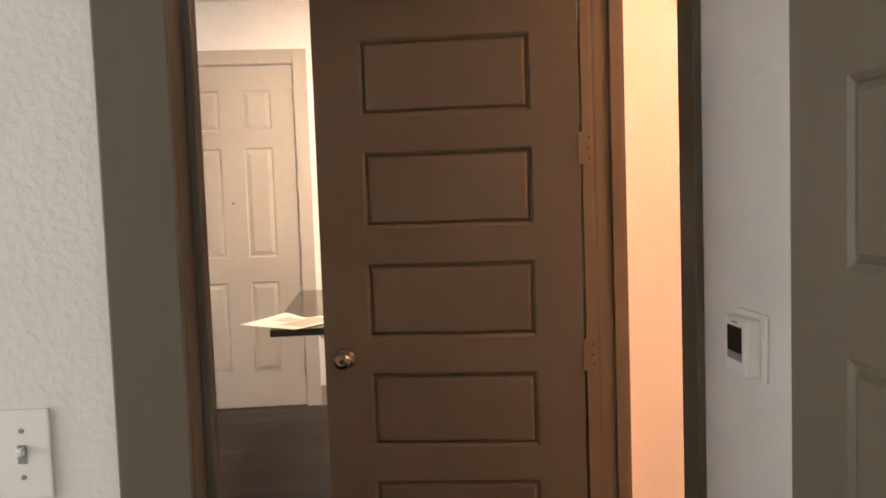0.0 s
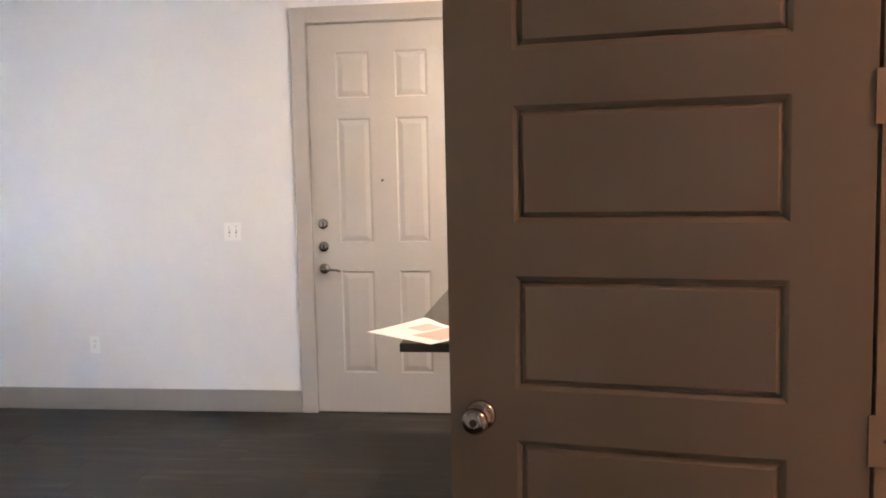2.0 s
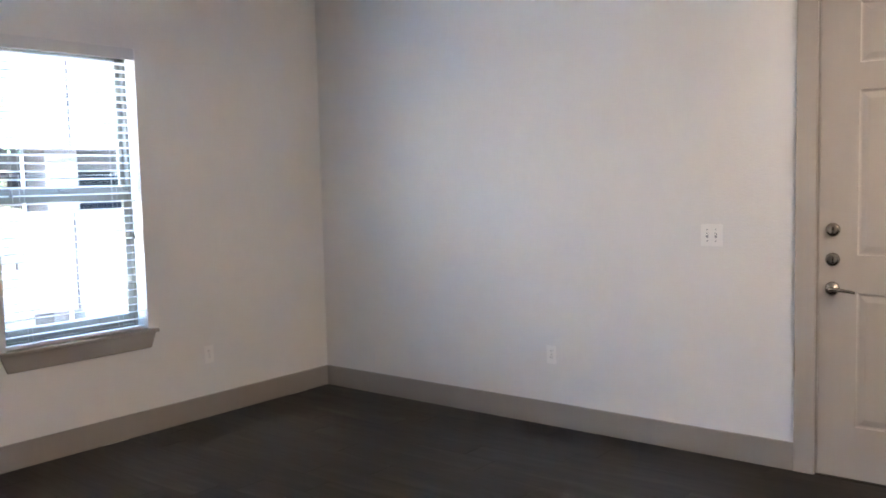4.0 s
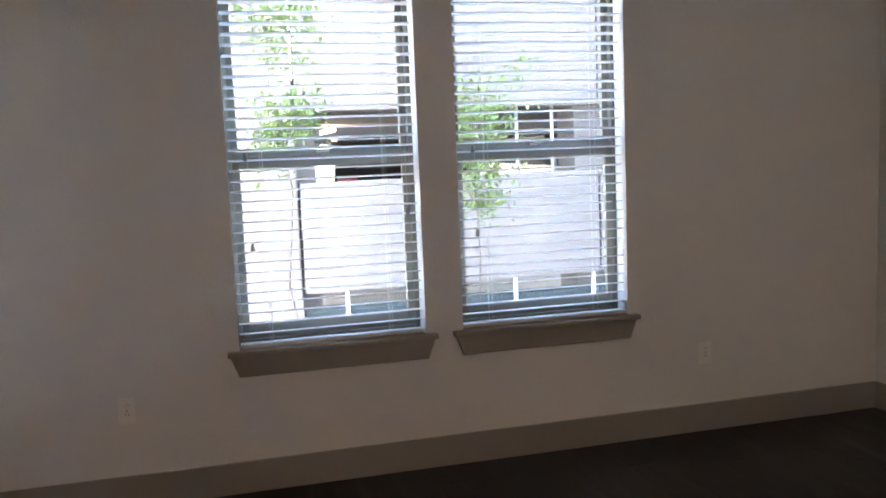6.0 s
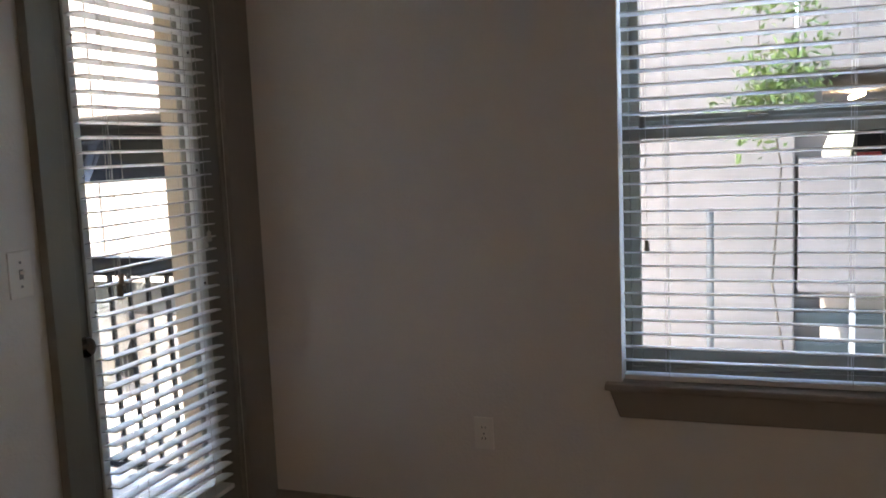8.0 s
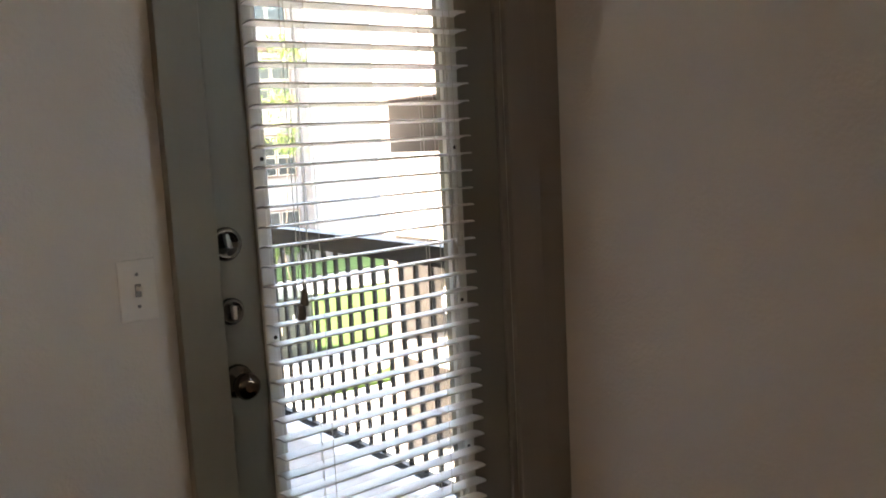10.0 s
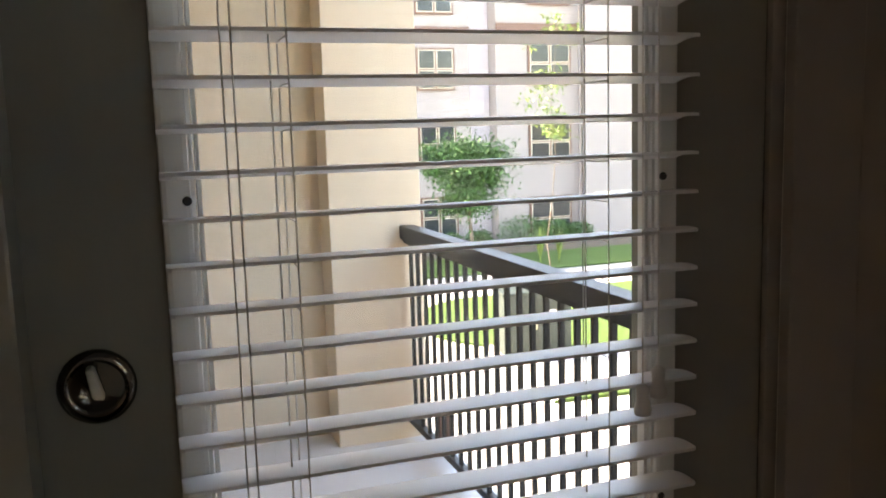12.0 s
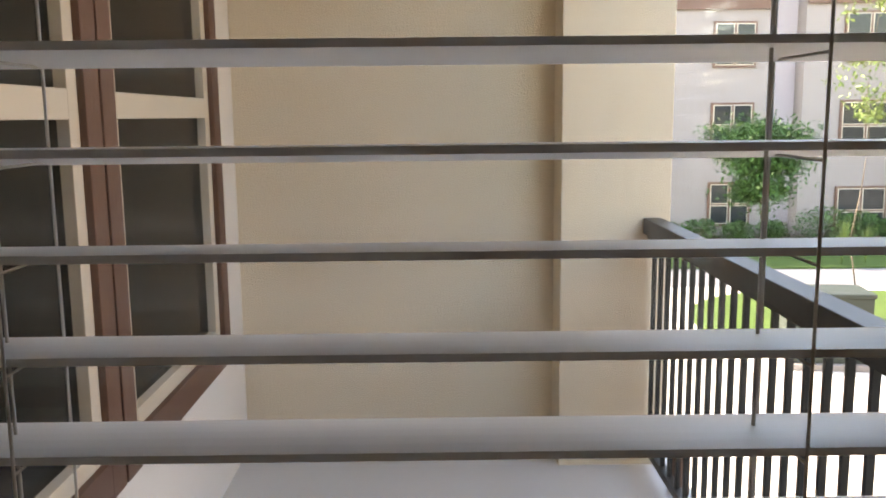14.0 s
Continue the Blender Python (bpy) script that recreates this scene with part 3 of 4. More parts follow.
def blind(name, label, at, turn, length, low, high, pitch, tilt, first, ladders, cords, brackets):
    """A faux wood blind; local x along the slats and y into the room. ladders: x of each; cords: (x, y, low z, mat)."""
    ob = thing(name, label, "window blind", at, turn)
    me = slat_mesh("slat", length)
    zs = []
    z = first
    while z > low + 0.018:
        z -= pitch
    z += pitch
    while z < high - 0.05:
        zs.append(z)
        z += pitch
    for k, z in enumerate(zs):
        piece("slat", me, ob, pose(0, 0, z, tilt + random.uniform(-1.2, 1.2), random.uniform(-0.06, 0.06), 0))
    boxed("bottom_rail", (-length / 2, -0.025, low - 0.009, length / 2, 0.025, low + 0.008), SLAT, ob, "white bottom rail", bevel=0.003)
    boxed("head_rail", (-length / 2, -0.028, high - 0.045, length / 2, 0.026, high), SLAT, ob, "white head rail", bevel=0.002)
    boxed("valance", (-length / 2 - 0.004, 0.030, high - 0.065, length / 2 + 0.004, 0.042, high + 0.003), SLAT, ob, "white valance", bevel=0.003)
    for x in ladders:
        bm = bmesh.new()
        for y in (-0.0275, 0.0275):
            rod(bm, (x, y, low), (x, y, high - 0.04), 0.0008, 6)
        rod(bm, (x + 0.012, 0.0, low), (x + 0.012, 0.0, high - 0.04), 0.0009, 6)
        for z in zs:
            rod(bm, (x, -0.0275, z - 0.003), (x, 0.0275, z - 0.003), 0.0007, 5)
        part("ladder_cord", bm, CORD, ob, "braided ladder cord")
    for x, y, z, mat in cords:
        bm = bmesh.new()
        rod(bm, (x, y, z + 0.03), (x * 0.999, 0.030, high - 0.05), 0.0008, 6)
        c = part("pull_cord", bm, CORD, ob, "pull cord")
        bm = bmesh.new()
        tassel(bm, x, y, z)
        part("tassel", bm, mat, c, "cord tassel")
    for x, z in brackets:
        bm = bmesh.new()
        turned(bm, [(0.006, 0), (0.006, 0.002), (0.003, 0.003)], pose(x, -0.036, z, -90), 14)
        part("screw_cap", bm, BRONZE, ob, "dark screw cap")
    return ob


for nm, (y0, y1) in (("window_blind", W1), ("window_blind", W2)):
    blind(nm, "white faux wood blind, slats open, hanging in the window", (XW - 0.042, (y0 + y1) / 2, 0), -90, y1 - y0 - 0.014, ZS + 0.016, ZT - 0.004, 0.0447, 6, 1.06,
          (-0.27, 0.27), ((0.335, 0.034, 1.07, CORDGREY), (0.345, 0.036, 1.46, CORDGREY), (-0.36, 0.034, 1.19, CORDGREY)), ())

# ---- balcony door ----
LX0, LX1 = -4.838, -4.020
GX0, GX1 = -4.684, -4.177          # glass
GZ0, GZ1 = 0.33, 2.22


def balcony_door():
    yf = YB - 0.030
    ob = thing("door_balcony", "greige glazed balcony door, closed, with blind", "door", (LX1, yf, 0.008), 180, kind="structure")
    w = LX1 - LX0
    t = 0.044
    a, b = LX1 - GX1, LX1 - GX0
    for q in ((0, 0, a, 2.435), (b, 0, w, 2.435)):
        boxed("stile", (q[0], -t / 2, q[1], q[2], t / 2, q[3]), BALCONYPAINT, ob)
    for q in ((a, 0, b, GZ0), (a, GZ1, b, 2.435)):
        boxed("rail", (q[0], -t / 2, q[1], q[2], t / 2, q[3]), BALCONYPAINT, ob)
    # moulded frame round the glass
    for lo, hi, s in ((a - 0.025, a + 0.002, 1), (b - 0.002, b + 0.025, -1)):
        e = hi if s > 0 else lo
        bar = boxed("glazing_bar", (lo, -t / 2 - 0.012, GZ0 - 0.05, hi, -t / 2 - 0.0005, GZ1 + 0.05), LITE, ob, "white plastic glazing frame", bevel=0.005)
        for k in (0.004, 0.010):
            boxed("bead", (e + s * (k - 0.004), -t / 2 - 0.010 + k * 0.8, GZ0, e + s * k, -t / 2 + 0.012, GZ1), LITE, bar)
    for za, zb in ((GZ0 - 0.05, GZ0 + 0.004), (GZ1 - 0.004, GZ1 + 0.05)):
        boxed("glazing_bar", (a + 0.0041, -t / 2 - 0.012, za, b - 0.0041, -t / 2 - 0.0005, zb), LITE, ob, "white plastic glazing frame", bevel=0.005)
    bm = bmesh.new()
    for z in (0.62, 1.00, 1.378, 1.76, 2.10):
        for x in (a - 0.002, b + 0.005):
            turned(bm, [(0.0045, 0), (0.0045, 0.0016), (0.0025, 0.002)], pose(x, -t / 2 - 0.012, z, 90), 12)
    part("screw_cap", bm, BRONZE, ob, "dark screw caps")
    g = boxed("pane", (a, -0.004, GZ0, b, 0.004, GZ1), PANE, ob, "clear glass pane")
    g.visible_shadow = False
    f = -t / 2
    kx = LX1 + 4.084
    bm = bmesh.new()
    turned(bm, [(0.036, 0), (0.036, 0.005), (0.030, 0.012), (0.013, 0.015), (0.012, 0.032), (0.020, 0.038), (0.028, 0.046), (0.029, 0.056), (0.024, 0.064), (0.010, 0.067)], pose(kx, f, 0.922, 90))
    part("knob", bm, SHADENICKEL, ob, "round satin nickel knob")
    for z, s in ((1.210, 1.0), (1.070, 0.82)):
        bm = bmesh.new()
        turned(bm, [(0.035 * s, 0), (0.035 * s, 0.005), (0.031 * s, 0.010), (0.024 * s, 0.011), (0.022 * s, 0.007), (0.004, 0.007)], pose(kx, f, z, 90), 28)
        d = part("deadbolt", bm, SHADENICKEL, ob, "satin nickel deadbolt rose")
        bm = bmesh.new()
        v = [(kx - 0.004, z - 0.006), (kx + 0.007, z - 0.008), (kx - 0.001, z + 0.022), (kx - 0.008, z + 0.022)] if s == 1.0 else [(kx - 0.004, z - 0.014), (kx + 0.004, z - 0.014), (kx + 0.004, z + 0.014), (kx - 0.004, z + 0.014)]
        lo = [bm.verts.new((x, f - 0.007, q)) for x, q in v]
        hi = [bm.verts.new((x, f - 0.026, q)) for x, q in v]
        bm.faces.new(lo), bm.faces.new(hi)
        for i in range(4):
            bm.faces.new((lo[i], lo[(i + 1) % 4], hi[(i + 1) % 4], hi[i]))
        bmesh.ops.bevel(bm, geom=list(bm.edges), offset=0.0015, segments=2, affect="EDGES")
        part("thumb_turn", bm, BRUSHED, d)
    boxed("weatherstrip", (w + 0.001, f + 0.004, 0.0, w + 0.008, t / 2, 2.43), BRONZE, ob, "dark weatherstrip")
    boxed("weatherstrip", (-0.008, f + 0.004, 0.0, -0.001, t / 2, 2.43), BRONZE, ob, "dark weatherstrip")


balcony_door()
BX0, BX1 = -4.7018, -4.1515
blind("door_blind", "white faux wood blind, slats open, hanging on the balcony door", ((BX0 + BX1) / 2, YB + 0.031, 0), 0, BX1 - BX0, 0.30, 2.27, 0.0412, 5, 1.369,
      (-0.161, 0.161), ((-0.198, 0.034, 1.136, CORD), (-0.216, 0.036, 1.154, CORD), (0.219, 0.034, 1.049, CORDGREY), (0.210, 0.036, 1.078, CORDGREY)), ())
bm = bmesh.new()
box(bm, DX0 + 0.02, YB - 0.14, 0, DX1 - 0.02, YB - 0.002, 0.007)
structure("threshold_balcony", bm, BRONZE, "dark metal threshold", "threshold")


# ---- small fixtures inside ----
def wall_plate(name, label, category, at, turn, toggles=0, outlets=False, wide=0.070):
    """A switch or socket plate; local -y looks into the room."""
    ob = thing(name, label, category, at, turn)
    bm = bmesh.new()
    box(bm, -wide / 2, -0.006, -0.0575, wide / 2, 0.0, 0.0575, bevel=0.0025)
    part("cover_plate", bm, PLASTIC, ob)
    xs = [0.0] if toggles < 2 else [-0.023, 0.023]
    if toggles:
        for x in xs:
            bm = bmesh.new()
            box(bm, x - 0.0055, -0.0075, -0.012, x + 0.0055, -0.0055, 0.012)
            part("toggle_slot", bm, GREYPART, ob)
            bm = bmesh.new()
            box(bm, x - 0.004, -0.019, 0.000, x + 0.004, -0.006, 0.009, bevel=0.002)
            part("toggle", bm, PLASTIC, ob, "white toggle lever")
        holes = [(x, z) for x in xs for z in (-0.030, 0.030)]
    else:
        holes = [(0, 0)]
    for x, z in holes:
        bm = bmesh.new()
        turned(bm, [(0.0035, 0), (0.003, 0.0012)], pose(x, -0.006, z, 90), 10)
        part("screw", bm, GREYPART, ob)
    if outlets:
        for z in (-0.020, 0.020):
            bm = bmesh.new()
            turned(bm, [(0.0165, 0), (0.0165, 0.0016)], pose(0, -0.0055, z, 90), 20)
            r = part("socket", bm, PLASTIC, ob)
            for x in (-0.006, 0.006):
                bm = bmesh.new()
                box(bm, x - 0.001, -0.0078, z - 0.001, x + 0.001, -0.0065, z + 0.007)
                part("slot", bm, GAP, r)
    return ob


wall_plate("light_switch", "white double toggle switch plate by the entry door", "light switch", (-2.117, YD, 1.174), 0, toggles=2, wide=0.115)
wall_plate("light_switch", "white single toggle switch plate beside the bedroom doorway", "light switch", (-0.584, -0.060, 1.212), 0, toggles=1)
wall_plate("light_switch", "white single toggle switch plate by the balcony door", "light switch", (-3.880, YS, 1.160), 180, toggles=1)
wall_plate("wall_socket", "white double socket low on the entry wall", "socket", (-3.099, YD, 0.435), 0, outlets=True)
wall_plate("wall_socket", "white double socket below the window corner", "socket", (XW, 1.185, 0.428), 90, outlets=True)
wall_plate("wall_socket", "white double socket low on the window wall", "socket", (XW, 3.955, 0.405), 90, outlets=True)

th = thing("thermostat", "white digital thermostat on the wall beside the bathroom door", "thermostat", (XR, 0.335, 1.225), -90)
boxed("base_plate", (-0.062, -0.006, -0.062, 0.062, 0.0, 0.062), PLASTIC, th, bevel=0.004)
boxed("body", (-0.045, -0.036, -0.052, 0.045, -0.006, 0.052), PLASTIC, th, bevel=0.006)
boxed("screen", (-0.030, -0.0375, -0.012, 0.030, -0.0355, 0.036), SCREEN, th, "dark display")
boxed("button_band", (-0.030, -0.0375, -0.026, 0.030, -0.0355, -0.013), GREYPART, th, "grey button band")
boxed("name_bar", (-0.012, -0.0368, 0.042, 0.012, -0.0358, 0.045), GREYPART, th)


# ---- breakfast bar ----
bar = thing("breakfast_bar", "kitchen bar with dark polished granite top", "kitchen counter", (-0.625, 2.68, 0))
boxed("worktop", (0, 0, 0.892, 1.17, 1.55, 0.925), GRANITE, bar, "dark granite top with eased edge", bevel=0.006)
boxed("base_cabinet", (0.34, 0.06, 0.0, 1.16, 1.50, 0.892), CABINET, bar, "dark wood base", bevel=0.003)
bm = bmesh.new()
v = [(0.34, 0.70, 0.888), (0.06, 0.70, 0.888), (0.06, 0.70, 0.862), (0.14, 0.70, 0.80), (0.34, 0.70, 0.62)]
lo = [bm.verts.new(p) for p in v]
hi = [bm.verts.new((x, y + 0.06, z)) for x, y, z in v]
bm.faces.new(lo), bm.faces.new(hi)
for i in range(5):
    bm.faces.new((lo[i], lo[(i + 1) % 5], hi[(i + 1) % 5], hi[i]))
part("bracket", bm, ENTRYPAINT, bar, "pale corbel under the overhang")

br = thing("brochure", "open white floor-plan brochure, curling, on the bar top", "brochure", (-0.785, 2.885, 0.9265), -40)


def leaflet(nm, u0, u1, v0, v1, lift, mat, parent):
    """A sheet whose far edge curls up in a wave."""
    bm = bmesh.new()
    n, m = 12, 4
    sides = []
    for th_ in (0.0, 0.0008):
        grid = []
        for k in range(n + 1):
            u = u0 + (u1 - u0) * k / n
            row = []
            for q in range(m + 1):
                v = v0 + (v1 - v0) * q / m
                z = 0.016 * (v / 0.29) ** 1.5 * (math.cos(2 * math.pi * u / 0.27) + 1) / 2 + lift + th_
                row.append(bm.verts.new((u, v, z)))
            grid.append(row)
        sides.append(grid)
        for k in range(n):
            for q in range(m):
                bm.faces.new((grid[k][q], grid[k + 1][q], grid[k + 1][q + 1], grid[k][q + 1]))
    return part(nm, bm, mat, parent)


sheet = leaflet("left_page", 0.0, 0.178, 0.0, 0.29, 0.0, PAPER, br)
leaflet("right_page", 0.1785, 0.36, 0.0, 0.29, 0.0, PAPER, br)
leaflet("printed_plan", 0.19, 0.34, 0.06, 0.25, 0.0012, PRINT, sheet)
leaflet("printed_plan", 0.07, 0.165, 0.14, 0.25, 0.0012, PRINTGREY, sheet)


# ---- ceiling lamps that light the bathroom and kitchen ----
def ceiling_lamp(label, x, y, z):
    ob = thing("ceiling_lamp", label, "ceiling lamp", (x, y, z))
    bm = bmesh.new()
    turned(bm, [(0.17, 0.0), (0.18, -0.01), (0.18, -0.03), (0.165, -0.035)], Matrix(), 32)
    part("canopy", bm, NICKEL, ob)
    bm = bmesh.new()
    turned(bm, [(0.16, -0.036), (0.155, -0.05), (0.12, -0.066), (0.05, -0.074)], Matrix(), 32)
    part("shade", bm, LAMPGLOW, ob, "warm glowing glass shade")


ceiling_lamp("round flush ceiling lamp glowing warm in the bathroom", 1.55, 0.88, H)
ceiling_lamp("round flush ceiling lamp glowing warm over the bar", 0.12, 3.70, H)


# ---- balcony ----
YP = -2.65                      # face of the end pillar
XRAIL = -5.295
bm = bmesh.new()
box(bm, XRAIL - 0.12, YP - 0.22, -0.30, -3.60, YB - 0.141, -0.02)
structure("floor_balcony", bm, SLABPAINT, "grey painted concrete balcony floor", "floor")
bm = bmesh.new()
box(bm, XRAIL - 0.12, YP - 0.22, 2.72, -3.60, YB - 0.141, 2.90)
structure("ceiling_balcony", bm, STUCCO, "cream balcony soffit", "ceiling")
bm = bmesh.new()
box(bm, -4.940, YP - 0.33, -0.02, -3.60, YP - 0.21, 2.72)
structure("wall_balcony_end", bm, STUCCO, "cream stucco end wall of the balcony", "wall")
bm = bmesh.new()
box(bm, -5.37, YP - 0.40, -3.4, -4.932, YP, 2.72, bevel=0.006)
structure("wall_balcony_pillar", bm, STUCCO, "cream stucco corner pillar of the balcony", "pillar")
bm = bmesh.new()
box(bm, -5.325, -0.075, -3.4, -5.055, YB - 0.141, 2.90, bevel=0.006)
structure("wall_house_pillar", bm, STUCCO, "cream stucco pillar at the house corner", "pillar")
wall("wall_balcony_side", "x", -3.60, -3.586, YP - 0.21, YB - 0.141, -0.02, 2.72, [(-2.47, -1.50, 0.58, 2.25), (-1.31, -0.45, 0.58, 2.25)], SIDING, "white siding wall beside the balcony")
wall("wall_balcony_door_side", "y", YB - 0.165, YB - 0.142, -5.05, -3.602, -0.02, 2.72, [(DX0 + 0.02, DX1 - 0.02, -0.02, 2.445)], STUCCO, "cream stucco wall round the balcony door")
# upper storeys of the house, unseen; their height shades the garage front
bm = bmesh.new()
box(bm, XW - 0.2, YB - 0.14, H + 0.26, 9, 12, 11.5)
box(bm, -3.585, -2.98, H + 0.26, 9, YB - 0.14, 11.5)
structure("wall_upper_storeys", bm, STUCCOWHITE, "unseen white stucco storeys above the flat, added for shade", "facade")
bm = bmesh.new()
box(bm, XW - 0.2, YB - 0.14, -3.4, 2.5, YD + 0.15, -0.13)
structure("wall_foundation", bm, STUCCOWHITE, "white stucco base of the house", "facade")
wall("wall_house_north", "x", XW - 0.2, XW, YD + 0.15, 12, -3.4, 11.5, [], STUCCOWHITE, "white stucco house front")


def bedroom_window(y0, y1):
    """A brown-trimmed, cream-framed window as seen from the balcony."""
    ob = thing("bedroom_window", "dark single-hung window in brown trim and cream frame", "window", (-3.60, (y0 + y1) / 2, 0.58), group="bedroom windows", kind="structure")
    w, h = (y1 - y0) / 2, 1.67
    for nm, a, lo, b, hi in (("trim_board", -w - 0.088, -0.10, -w, h + 0.10), ("trim_board", w, -0.10, w + 0.088, h + 0.10), ("trim_board", -w, h, w, h + 0.10), ("trim_board", -w, -0.10, w, 0.0)):
        boxed(nm, (-0.022, a, lo, -0.0005, b, hi), BROWN, ob, bevel=0.003)
    for nm, a, lo, b, hi in (("frame_jamb", -w, 0, -w + 0.055, h), ("frame_jamb", w - 0.055, 0, w, h), ("frame_foot", -w + 0.055, 0, w - 0.055, 0.05), ("frame_head", -w + 0.055, h - 0.05, w - 0.055, h), ("meeting_rail", -w + 0.055, 0.845, w - 0.055, 0.915)):
        boxed(nm, (-0.004, a, lo, 0.05, b, hi), CREAMFRAME, ob, bevel=0.003)
    for lo, hi in ((0.05, 0.845), (0.915, h - 0.05)):
        g = boxed("pane", (0.026, -w + 0.055, lo, 0.030, w - 0.055, hi), DIMPANE, ob, "glass pane darkened for the dim room behind")
        g.visible_shadow = False


bedroom_window(-2.47, -1.50)
bedroom_window(-1.31, -0.45)

rail = thing("balcony_railing", "dark bronze metal railing with upright balusters", "railing", (XRAIL, 0, -0.02))
boxed("top_rail", (-0.035, YP + 0.002, 0.972, 0.035, -0.077, 1.035), RAILPAINT, rail, "dark flat top rail", bevel=0.004)
boxed("upper_bar", (-0.016, YP + 0.002, 0.952, 0.016, -0.077, 0.9715), RAILPAINT, rail)
boxed("bottom_bar", (-0.016, YP + 0.002, 0.075, 0.016, -0.077, 0.105), RAILPAINT, rail)
bm = bmesh.new()
box(bm, -0.008, -0.008, 0.105, 0.008, 0.008, 0.972)
bal = mesh_of("baluster", bm, RAILPAINT)
y = YP + 0.06
while y < -0.09:
    piece("baluster", bal, rail, pose(0, y, 0))
    y += 0.100
# a bracket at the slab edge, not a drain
ash = thing("balcony_bracket", "small brown bracket box outside the balcony railing", "drain", (-5.36, -2.38, -0.02))
boxed("box", (-0.032, -0.03, 0.0, 0.032, 0.03, 0.215), BROWN, ash, bevel=0.004)
boxed("cap", (-0.036, -0.034, 0.215, 0.036, 0.034, 0.225), BROWN, ash, bevel=0.003)

# ---- ground outside ----
ZG = -3.35
bm = bmesh.new()
box(bm, -600, -600, ZG - 0.5, 600, 600, ZG - 0.12)
structure("ground", bm, SOIL, "dry bare ground reaching to the horizon", "ground")
bm = bmesh.new()
box(bm, -30, -26, ZG - 0.121, 9, 14, ZG)
structure("pavement", bm, PAVE, "pale sunlit concrete drive", "pavement")


def lawn(nm, outline, label):
    bm = bmesh.new()
    lo = [bm.verts.new((x, y, ZG - 0.02)) for x, y in outline]
    hi = [bm.verts.new((x, y, ZG + 0.06)) for x, y in outline]
    bm.faces.new(lo[::-1]), bm.faces.new(hi)
    for i in range(len(outline)):
        j = (i + 1) % len(outline)
        bm.faces.new((lo[i], lo[j], hi[j], hi[i]))
    return structure(nm, bm, GRASS, label, "lawn")


def arc(cx, cy, r, a, b, n=14):
    return [(cx + r * math.cos(radians(a + (b - a) * k / n)), cy + r * math.sin(radians(a + (b - a) * k / n))) for k in range(n + 1)]


lawn("lawn", arc(-13.6, -18.2, 3.3, -70, 100) + [(-24, -14.6), (-24, -21.6)], "bright green lawn island with a rounded kerb")
lawn("lawn", [(-50, -28.6), (-50, -24.9), (-16, -24.9), (-9, -25.3), (4, -25.3), (4, -28.6)], "green lawn before the far house")
lawn("lawn", [(-10.7, -11.85), (-13.2, -11.7), (-16.5, -12.3), (-17, -13.4), (-13.75, -12.7)], "narrow green lawn strip beside the drive")
bed = lawn("planting_bed", [(-50, -31.85), (-50, -28.61), (4, -28.61), (4, -31.85)], "brown mulch bed at the foot of the far house")
bed.data.materials[0] = MULCH
bm = bmesh.new()
box(bm, -50, -31.9, ZG - 0.121, 9, -22.4, ZG + 0.004)
structure("road", bm, ASPHALT, "grey asphalt lane before the far house", "road")

util = thing("utility_box", "dark green steel transformer box beside the lawn", "utility box", (-11.80, -15.05, ZG), 172)
boxed("plinth", (-0.80, -0.55, 0.0, 0.80, 0.60, 0.12), CONCRETE, util, bevel=0.01)
boxed("housing", (-0.73, -0.45, 0.12, 0.73, 0.45, 1.36), BOXGREEN, util, bevel=0.02)
boxed("lid", (-0.76, -0.48, 1.36, 0.76, 0.50, 1.45), BOXGREEN, util, bevel=0.03)
boxed("door_seam", (-0.008, -0.454, 0.16, 0.008, -0.449, 1.34), RAILPAINT, util)
boxed("lock", (-0.06, -0.49, 0.65, -0.02, -0.45, 0.82), NICKEL, util, "pale padlock")
boxed("warning_label", (0.25, -0.456, 0.85, 0.40, -0.4505, 1.05), PAPER, util, "pale warning label")

